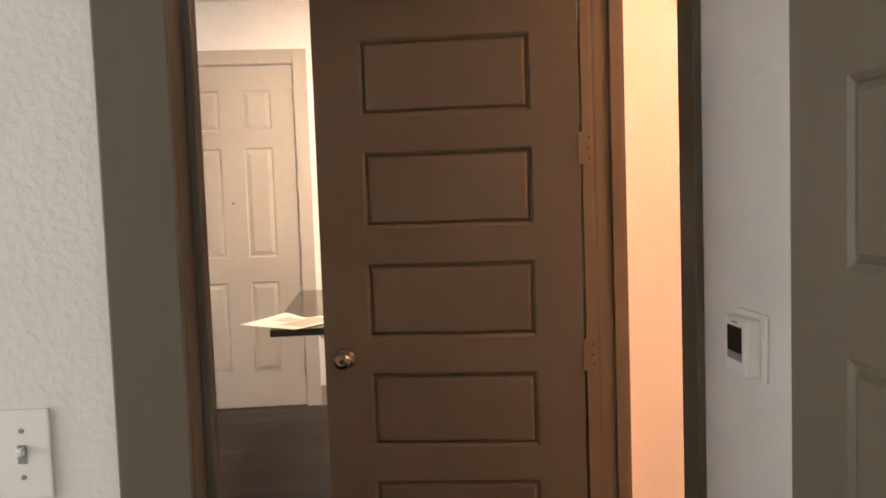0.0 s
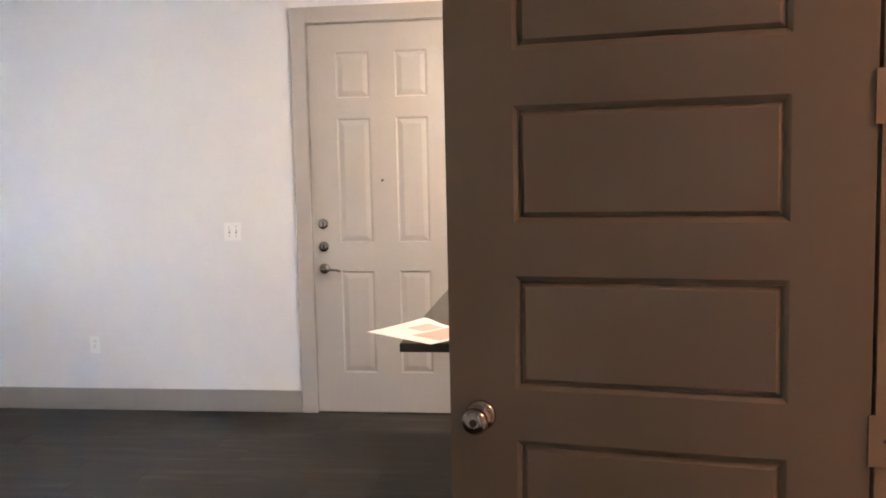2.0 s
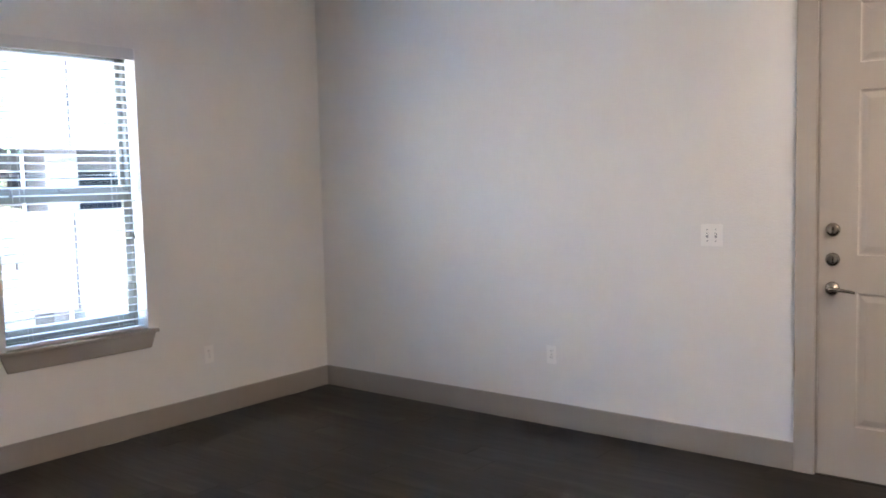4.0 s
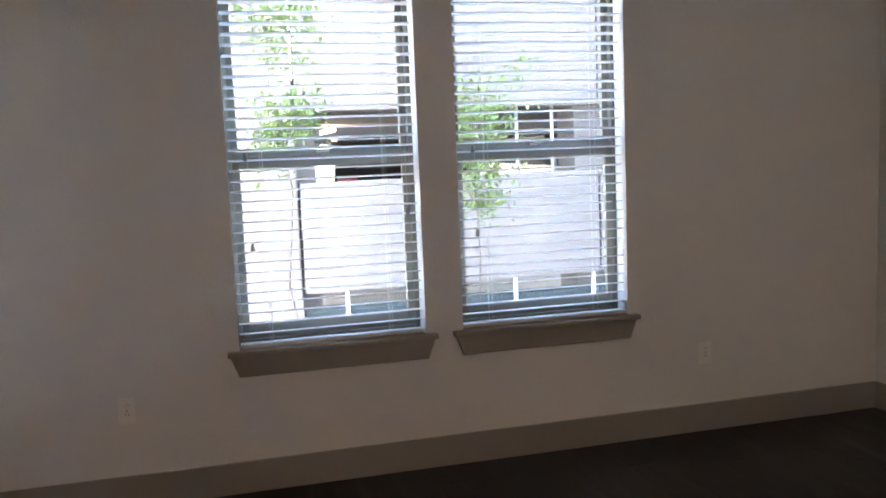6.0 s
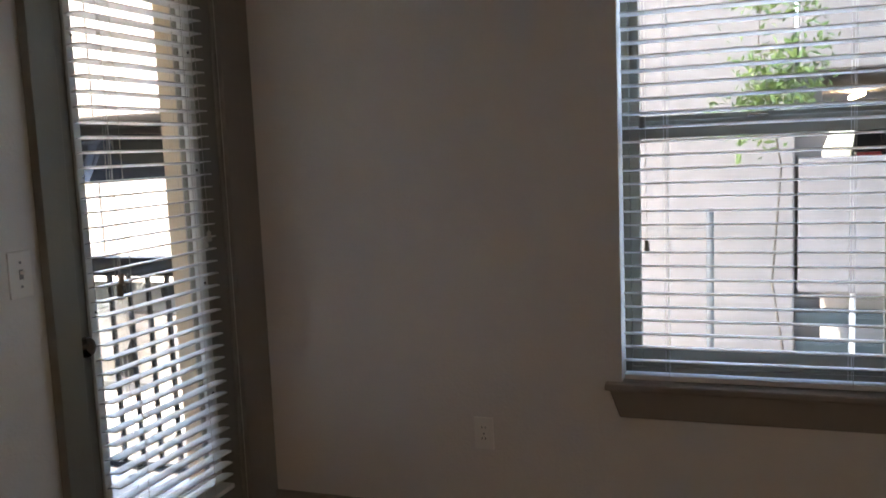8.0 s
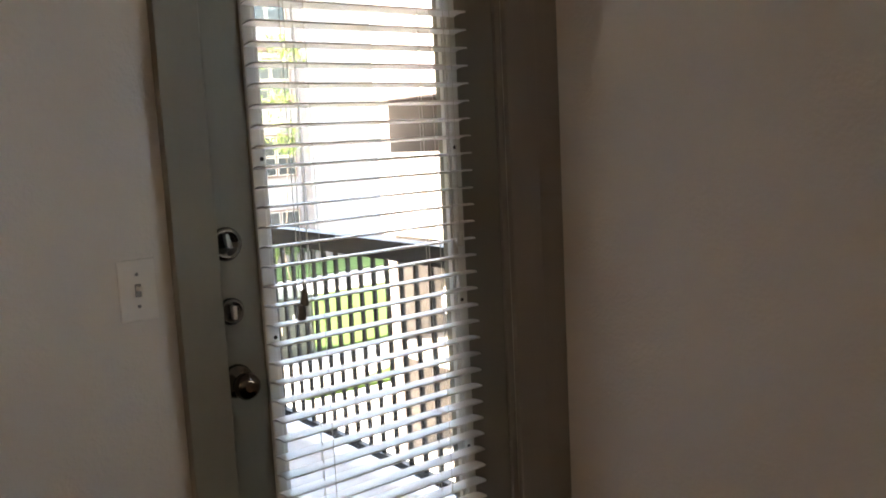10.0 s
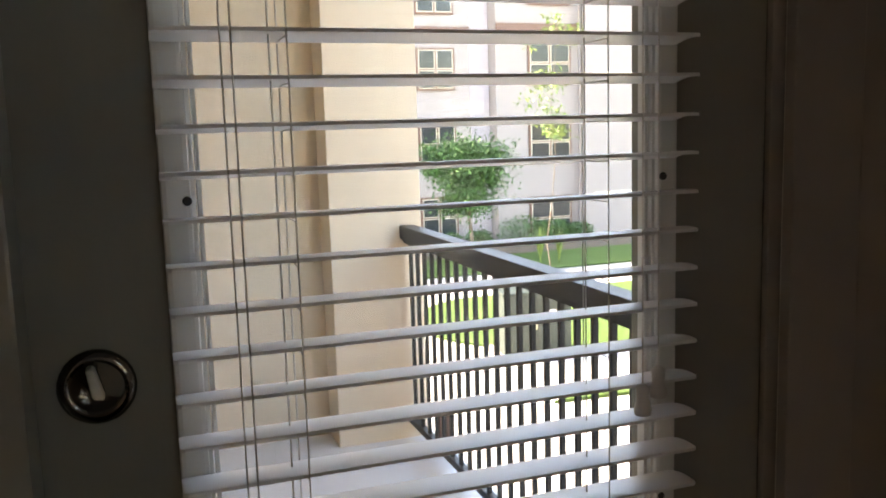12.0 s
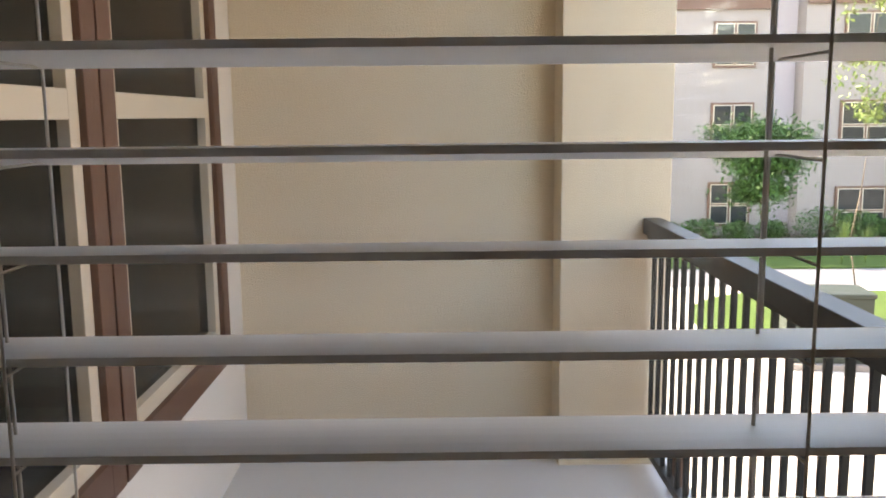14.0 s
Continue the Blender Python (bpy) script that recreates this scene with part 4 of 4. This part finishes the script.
# ---- plants ----
def tree(name, label, at, height, spread, trunk_r, leaves, leaf, mat, low=0.35, seed=1, shape=1.0):
    """Tapered trunk with limbs, and a crown of small separate leaves in clumps."""
    rnd = random.Random(seed)
    ob = thing(name, label, "tree", at)
    bm = bmesh.new()
    pts = [Vector((0, 0, 0))]
    n = 7
    for k in range(1, n + 1):
        pts.append(Vector((rnd.uniform(-0.02, 0.02) * height, rnd.uniform(-0.02, 0.02) * height, height * 0.86 * k / n)))
    for k in range(n):
        rod(bm, pts[k], pts[k + 1], trunk_r * (1 - 0.85 * k / n), 9, trunk_r * (1 - 0.85 * (k + 1) / n))
    tips = []
    for k in range(22):
        h = height * (low + (0.86 - low) * rnd.random())
        base = pts[min(n - 1, int(h / (height * 0.86) * n))].lerp(pts[min(n, int(h / (height * 0.86) * n) + 1)], 0.5)
        a = rnd.uniform(0, 2 * math.pi)
        mid = 1 - abs((h / height - (low + 1) / 2) / (1 - low)) * 1.1
        r = spread * (0.45 + 0.55 * rnd.random()) * max(0.35, mid)
        tip = Vector((base.x + r * math.cos(a), base.y + r * math.sin(a), h + r * 0.45 * shape))
        knee = base.lerp(tip, 0.5) + Vector((0, 0, 0.08 * r))
        rod(bm, base, knee, trunk_r * 0.30, 6, trunk_r * 0.18)
        rod(bm, knee, tip, trunk_r * 0.18, 6, trunk_r * 0.05)
        tips += [tip, knee, tip.lerp(knee, 0.4)]
    part("trunk", bm, BARK, ob, "tapered trunk with thin limbs")
    verts, faces = [], []
    clumps = [(t + Vector((rnd.gauss(0, 0.12), rnd.gauss(0, 0.12), rnd.gauss(0, 0.10))) * spread, spread * rnd.uniform(0.12, 0.30)) for t in tips]
    for k in range(leaves):
        c, r = clumps[rnd.randrange(len(clumps))]
        p = c + Vector((rnd.gauss(0, r), rnd.gauss(0, r), rnd.gauss(0, r * 0.7)))
        s = leaf * rnd.uniform(0.6, 1.3)
        q = Euler((rnd.uniform(-1.1, 1.1), rnd.uniform(-1.1, 1.1), rnd.uniform(0, 6.28))).to_matrix()
        b = len(verts)
        for u, v, w in ((-1, 0, 0), (-0.25, 0.42, 0.10), (0.9, 0, -0.05), (-0.25, -0.42, 0.10)):
            verts.append(p + q @ Vector((u * s, v * s, w * s)))
        faces += [(b, b + 1, b + 2), (b, b + 2, b + 3)]
    me = bpy.data.meshes.new("crown")
    me.from_pydata(verts, [], faces)
    me.materials.append(mat)
    cr = new("crown", me)
    cr.parent = ob
    return ob


def shrub(label, at, size, leaves, mat, seed):
    rnd = random.Random(seed)
    ob = thing("shrub", label, "shrub", at)
    bm = bmesh.new()
    for k in range(7):
        rod(bm, (0, 0, 0), (rnd.uniform(-0.6, 0.6) * size, rnd.uniform(-0.5, 0.5) * size, size * rnd.uniform(0.5, 0.9)), 0.015, 5, 0.005)
    part("stems", bm, BARK, ob)
    verts, faces = [], []
    for k in range(leaves):
        a, r, h = rnd.uniform(0, 6.28), size * math.sqrt(rnd.random()) * rnd.uniform(0.6, 1.0), rnd.random()
        p = Vector((r * math.cos(a) * 1.2, r * math.sin(a) * 0.8, size * 1.1 * h * (1 - 0.35 * (r / size) ** 2)))
        s = 0.07 * rnd.uniform(0.6, 1.3)
        q = Euler((rnd.uniform(-1.2, 1.2), rnd.uniform(-1.2, 1.2), rnd.uniform(0, 6.28))).to_matrix()
        b = len(verts)
        for u, v in ((-1, 0), (-0.2, 0.45), (1, 0), (-0.2, -0.45)):
            verts.append(p + q @ Vector((u * s, v * s, 0)))
        faces.append((b, b + 1, b + 2, b + 3))
    me = bpy.data.meshes.new("foliage")
    me.from_pydata(verts, [], faces)
    me.materials.append(mat)
    f = new("foliage", me)
    f.parent = ob


tree("tree", "young leafy green tree on the lawn before the far house", (-15.3, -27.5, ZG + 0.06), 4.5, 1.5, 0.09, 13000, 0.085, LEAFDARK, low=0.42, seed=3, shape=0.6)
tree("tree", "slender sapling with bright leaves before the garage wall", (-9.2, 2.25, ZG), 7.4, 0.52, 0.018, 1500, 0.042, LEAF, low=0.64, seed=5)
tree("tree", "slender sapling with bright leaves before the garage wall", (-9.1, 4.05, ZG), 6.3, 0.62, 0.015, 1500, 0.042, LEAF, low=0.66, seed=8)
tree("tree", "yellow-green sapling beside the drive", (-13.3, -17.0, ZG), 8.5, 0.62, 0.020, 700, 0.07, LEAF, low=0.52, seed=11)
for k, (x, y, s) in enumerate(((-19.0, -31.0, 1.1), (-20.4, -31.1, 0.9), (-17.2, -31.4, 0.6), (-15.8, -31.2, 0.6), (-14.4, -31.2, 0.7), (-21.6, -31.0, 0.7), (-13.2, -31.1, 0.6))):
    shrub("dense green shrub at the foot of the far house", (x, y, ZG + 0.06), s, 900, LEAFDARK, 40 + k)
def grass_clump(at, high, blades, seed):
    """Narrow blades that rise from one root and arch outwards."""
    rnd = random.Random(seed)
    ob = thing("ornamental_grass", "tall yellow-green ornamental grass on the lawn", "plant", at)
    verts, faces = [], []
    for k in range(blades):
        a, lean, h, w = rnd.uniform(0, 6.28), rnd.uniform(0.04, 0.26), high * rnd.uniform(0.55, 1.0), rnd.uniform(0.012, 0.024)
        u, v, b = Vector((math.cos(a), math.sin(a), 0)), Vector((-math.sin(a), math.cos(a), 0)), len(verts)
        for q in (0.0, 0.35, 0.7, 1.0):
            c = u * (lean * high * q * q) + Vector((0, 0, h * (q - 0.12 * q * q)))
            verts += [c - v * w * (1.02 - q), c + v * w * (1.02 - q)]
        faces += [(b + i, b + i + 1, b + i + 3, b + i + 2) for i in (0, 2, 4)]
    me = bpy.data.meshes.new("blades")
    me.from_pydata(verts, [], faces)
    me.materials.append(LEAF)
    f = new("blades", me)
    f.parent = ob


grass_clump((-17.06, -25.4, ZG + 0.06), 1.7, 130, 60)
grass_clump((-17.9, -25.6, ZG + 0.06), 1.5, 110, 61)


# ---- far house ----
YF = -32.0
far = thing("apartment_house", "white stucco three-storey apartment house across the lawn", "house", (0, YF, ZG))
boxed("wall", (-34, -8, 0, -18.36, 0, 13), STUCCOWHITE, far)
boxed("recessed_wall", (-18.36, -8, 0, -17.29, -0.8, 13), MAUVE, far, "recess with its mauve shade in the colour")
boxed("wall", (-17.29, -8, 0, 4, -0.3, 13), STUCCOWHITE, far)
boxed("roof", (-35, -8.5, 13, 5, 0.6, 13.3), BROWN, far)
boxed("band", (-34, 0.0, 8.75, -18.36, 0.12, 9.15), BROWN, far, "brown storey band")
boxed("band", (-17.29, -0.3, 8.60, 4, -0.18, 9.0), BROWN, far, "brown storey band")


def far_window(x, z, y, wide, high):
    """A brown-framed twin window with two sashes in each half."""
    a, m = wide / 2, high * 0.47
    w = boxed("window", (x - a, y, z, x + a, y + 0.08, z + high), BROWN, far, "brown-framed twin window", bevel=0.01)
    for p, q in ((-a + 0.09, -0.045), (0.045, a - 0.09)):
        for lo, hi in ((0.09, m), (m + 0.06, high - 0.09)):
            boxed("sash", (x + p, y + 0.081, z + lo, x + q, y + 0.095, z + hi), CREAMFRAME, w)
            boxed("pane", (x + p + 0.03, y + 0.096, z + lo + 0.03, x + q - 0.03, y + 0.104, z + hi - 0.03), BLUEPANE, w)


for k in range(4):
    for x in (-15.8, -10.6, -6.0):
        far_window(x, 0.39 + 3.03 * k, -0.3, 1.65, 1.72)
    for x in (-20.8, -26.5):
        far_window(x, 0.05 + 3.28 * k, 0.0, 2.0, 1.87)
wing = thing("apartment_wing", "pale stucco wing of the far apartment house", "house", (-27.0, YF, ZG))
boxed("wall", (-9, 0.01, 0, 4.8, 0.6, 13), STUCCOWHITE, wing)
for z in (1.9, 7.0):
    boxed("stain", (2.0, 0.601, z, 4.4, 0.604, z + 0.12), STUCCO, wing, "faint orange streak")

# ---- parking garage ----
FX = -10.2
gar = thing("parking_garage", "pale precast concrete parking garage with open decks", "garage", (FX, 0, ZG))
zo = -ZG
boxed("stair_tower", (-6, -1.6, 0, -0.01, 2.44, zo + 5.2), CONCRETE, gar, "plain concrete stair tower", bevel=0.02)
boxed("tower_joint", (-0.012, -1.5, zo + 0.60, 0.004, 2.40, zo + 0.625), DARKCONC, gar)
for a, b in ((2.46, 16.0), (-8.25, -1.62)):
    n = max(1, round((b - a) / 3.4))
    st = (b - a) / n
    for k in range(n):
        y0, y1 = a + k * st + 0.012, a + (k + 1) * st - 0.012
        boxed("spandrel", (-0.25, y0, zo + 0.06, 0, y1, zo + 1.22), CONCRETE, gar, bevel=0.012)
        boxed("spandrel", (-0.25, y0, zo + 1.96, 0, y1, zo + 3.5), CONCRETE, gar, bevel=0.012)
        if a > 0:
            boxed("column", (-0.75, y0 - 0.2, 0, -0.26, y0 + 0.2, zo + 2.3), CONCRETE, gar)
        else:
            boxed("low_wall", (-1.65, y0, 0.0, -1.40, y1, zo - 0.62), CONCRETE, gar, bevel=0.012)
    boxed("deck", (-16, a, zo + 0.02, -0.26, b, zo + 0.30), DARKCONC, gar)
    boxed("deck", (-16, a, zo + 2.0, -0.26, b, zo + 2.30), DARKCONC, gar)
    boxed("back_wall", (-16.3, a, 0, -16, b, zo + 3.4), CONCRETE, gar)
    if a < 0:
        boxed("deck", (-16, a, zo - 1.80, -0.26, b, zo - 1.58), DARKCONC, gar)
    boxed("floor", (-16, a, 0.0, -0.26, b, 0.02), DARKCONC, gar)
    if a > 0:
        # glowing bar added in place of orange strips of light among the cars
        boxed("light_bar", (-6, a + 1.0, zo + 1.90, -4.6, a + 1.06, zo + 1.95), GARAGEGLOW, gar, "glowing bar added for orange strips of light")
boxed("end_wall", (-16, -8.50, 0, -0.26, -8.27, zo + 3.4), CONCRETE, gar, bevel=0.012)
boxed("inner_wall", (-4.2, -8.0, zo + 0.31, -3.9, -6.9, zo + 1.99), CONCRETE, gar)
# louvred barrier with pale posts in the lowest opening
a, b = 2.46, 16.0
bm = bmesh.new()
y = a + 0.45
while y < b:
    rod(bm, (-0.040, y, 0.02), (-0.040, y, zo + 0.06), 0.025, 6)
    y += 0.30 if int((y - a) / 0.45) % 4 == 0 else 0.95
part("barrier_posts", bm, PLASTIC, gar, "pale barrier posts")
bm = bmesh.new()
for z in (1.4, 1.75, 2.1, 2.45, 2.8, 3.1):
    box(bm, -0.10, a, z, -0.07, b, z + 0.16)
part("barrier_slats", bm, LOUVRE, gar, "blue-grey louvre slats")
for y in (4.05, 4.50, 4.97, 5.40, 5.86, 6.90, 7.95):
    bm = bmesh.new()
    rod(bm, (-0.30, y, zo + 1.20), (-0.30, y, zo + 1.98), 0.022, 8)
    part("guard_post", bm, PLASTIC, gar, "pale guard post in the deck opening")
for z in (1.42, 1.66):
    bm = bmesh.new()
    rod(bm, (-0.30, a + 0.2, zo + z), (-0.30, b - 0.2, zo + z), 0.010, 6)
    part("guard_cable", bm, POSTGREY, gar, "thin guard cable")
pole = thing("drain_pole", "thin grey metal post before the garage wall", "post", (FX + 0.35, 1.76, ZG))
bm = bmesh.new()
turned(bm, [(0.03, 0.0), (0.03, zo + 0.80), (0.02, zo + 0.83)], Matrix(), 12)
part("post", bm, POSTGREY, pole)


def car(label, at, turn, paint, tall=1.5, pickup=False):
    ob = thing("car", label, "car", at, turn, group="parked cars")
    L, W = 4.5, 1.8
    side = [(-2.25, 0.35), (-2.2, 0.80), (-1.95, 0.95), (-1.6, tall - 0.1), (-1.2, tall), (0.1, tall), (0.85, 0.98), (1.9, 0.86), (2.22, 0.65), (2.25, 0.35)]
    if pickup:
        side = [(-2.6, 0.45), (-2.6, 1.05), (-0.75, 1.05), (-0.62, tall + 0.1), (-0.3, tall + 0.2), (0.6, tall + 0.2), (1.15, 1.15), (2.3, 1.05), (2.45, 0.8), (2.45, 0.45)]
    bm = bmesh.new()
    a = [bm.verts.new((x, -W / 2 + (0.14 if z > 1.0 else 0), z)) for x, z in side]
    b = [bm.verts.new((x, W / 2 - (0.14 if z > 1.0 else 0), z)) for x, z in side]
    bm.faces.new(a), bm.faces.new(b[::-1])
    for i in range(len(side)):
        j = (i + 1) % len(side)
        bm.faces.new((a[i], b[i], b[j], a[j]))
    bmesh.ops.bevel(bm, geom=list(bm.edges), offset=0.05, segments=2, affect="EDGES")
    part("body", bm, paint, ob)
    x0, x1 = (-0.5, 0.75) if pickup else (-1.45, 0.35)
    for s in (-1, 1):
        boxed("side_window", (x0, s * (W / 2 - 0.13), 1.02, x1, s * (W / 2 - 0.075), tall - 0.10), DARKPANE, ob, bevel=0.015)
    boxed("rear_window", (side[2][0] - (0.05 if not pickup else -1.9), -0.6, 1.05, side[2][0] + (0.25 if not pickup else 2.2), 0.6, tall - 0.15), DARKPANE, ob, bevel=0.02)
    for s in (-1, 1):
        boxed("tail_lamp", (side[0][0] - 0.02, s * 0.86, 0.78, side[0][0] + 0.12, s * 0.64, 0.95), TAIL, ob, "red tail lamp", bevel=0.01)
    for x in (-1.4, 1.4):
        for s in (-1, 1):
            bm = bmesh.new()
            turned(bm, [(0.22, -0.11), (0.33, -0.10), (0.34, 0.0), (0.33, 0.10), (0.22, 0.11)], pose(x, s * 0.80, 0.34, 90), 20)
            wh = part("wheel", bm, TYRE, ob)
            bm = bmesh.new()
            turned(bm, [(0.20, -0.118), (0.20, 0.118)], pose(x, s * 0.80, 0.34, 90), 16)
            part("rim", bm, NICKEL, wh)


D1 = ZG + zo + 0.30
car("dark blue car parked on the garage deck", (FX - 3.2, -7.0, D1 - 0.02), 180, CARBLUE, 1.55)
car("black car parked on the garage deck", (FX - 3.4, -3.9, D1 - 0.02), 180, CARDARK, 1.5)
car("black car parked on the garage deck", (FX - 3.4, 3.9, D1 - 0.02), 180, CARDARK, 1.45)
car("dark blue car parked on the garage deck", (FX - 3.4, 6.8, D1 - 0.02), 180, CARBLUE, 1.5)
car("white pickup parked in the lower garage", (FX - 3.0, -6.75, -1.58), 0, CARWHITE, 1.6, pickup=True)

# ---- floor planks, last ----
sub = bmesh.new()
box(sub, XW, YB - 0.14, -0.12, XR, YD + 0.001, -0.006)
box(sub, -1.20, -0.020, -0.12, XR, YB - 0.14, -0.006)
floor = structure("floor", sub, GAP, "dark grey-brown vinyl plank floor", "floor")
rnd = random.Random(21)
PW, PL = 0.178, 1.22
meshes = {}


def plank(x0, x1, y0, y1):
    key = (round(x1 - x0, 2), round(y1 - y0, 2))
    if key not in meshes:
        bm = bmesh.new()
        hx, hy, g, e = key[0] / 2 - 0.0004, key[1] / 2 - 0.0004, 0.0008, 0.0006
        lo = [bm.verts.new(p) for p in ((-hx, -hy, -0.006), (hx, -hy, -0.006), (hx, hy, -0.006), (-hx, hy, -0.006))]
        md = [bm.verts.new(p) for p in ((-hx, -hy, -e), (hx, -hy, -e), (hx, hy, -e), (-hx, hy, -e))]
        hi = [bm.verts.new(p) for p in ((-hx + g, -hy + g, 0), (hx - g, -hy + g, 0), (hx - g, hy - g, 0), (-hx + g, hy - g, 0))]
        bm.faces.new(hi)
        for a, b in ((lo, md), (md, hi)):
            for i in range(4):
                bm.faces.new((a[i], a[(i + 1) % 4], b[(i + 1) % 4], b[i]))
        meshes[key] = mesh_of("plank", bm, FLOORWOOD)
    piece("plank", meshes[key], floor, pose((x0 + x1) / 2, (y0 + y1) / 2, 0))


y = -0.020
while y < YD - 0.01:
    y1 = min(y + PW, YD)
    left = XW if y > YB - 0.15 else -1.20
    x = left - round(rnd.uniform(0, PL), 1)
    while x < XR:
        a, b = max(x, left), min(x + PL, XR)
        if b - a > 0.05:
            plank(a, b, y, y1)
        x += PL
    y = y1
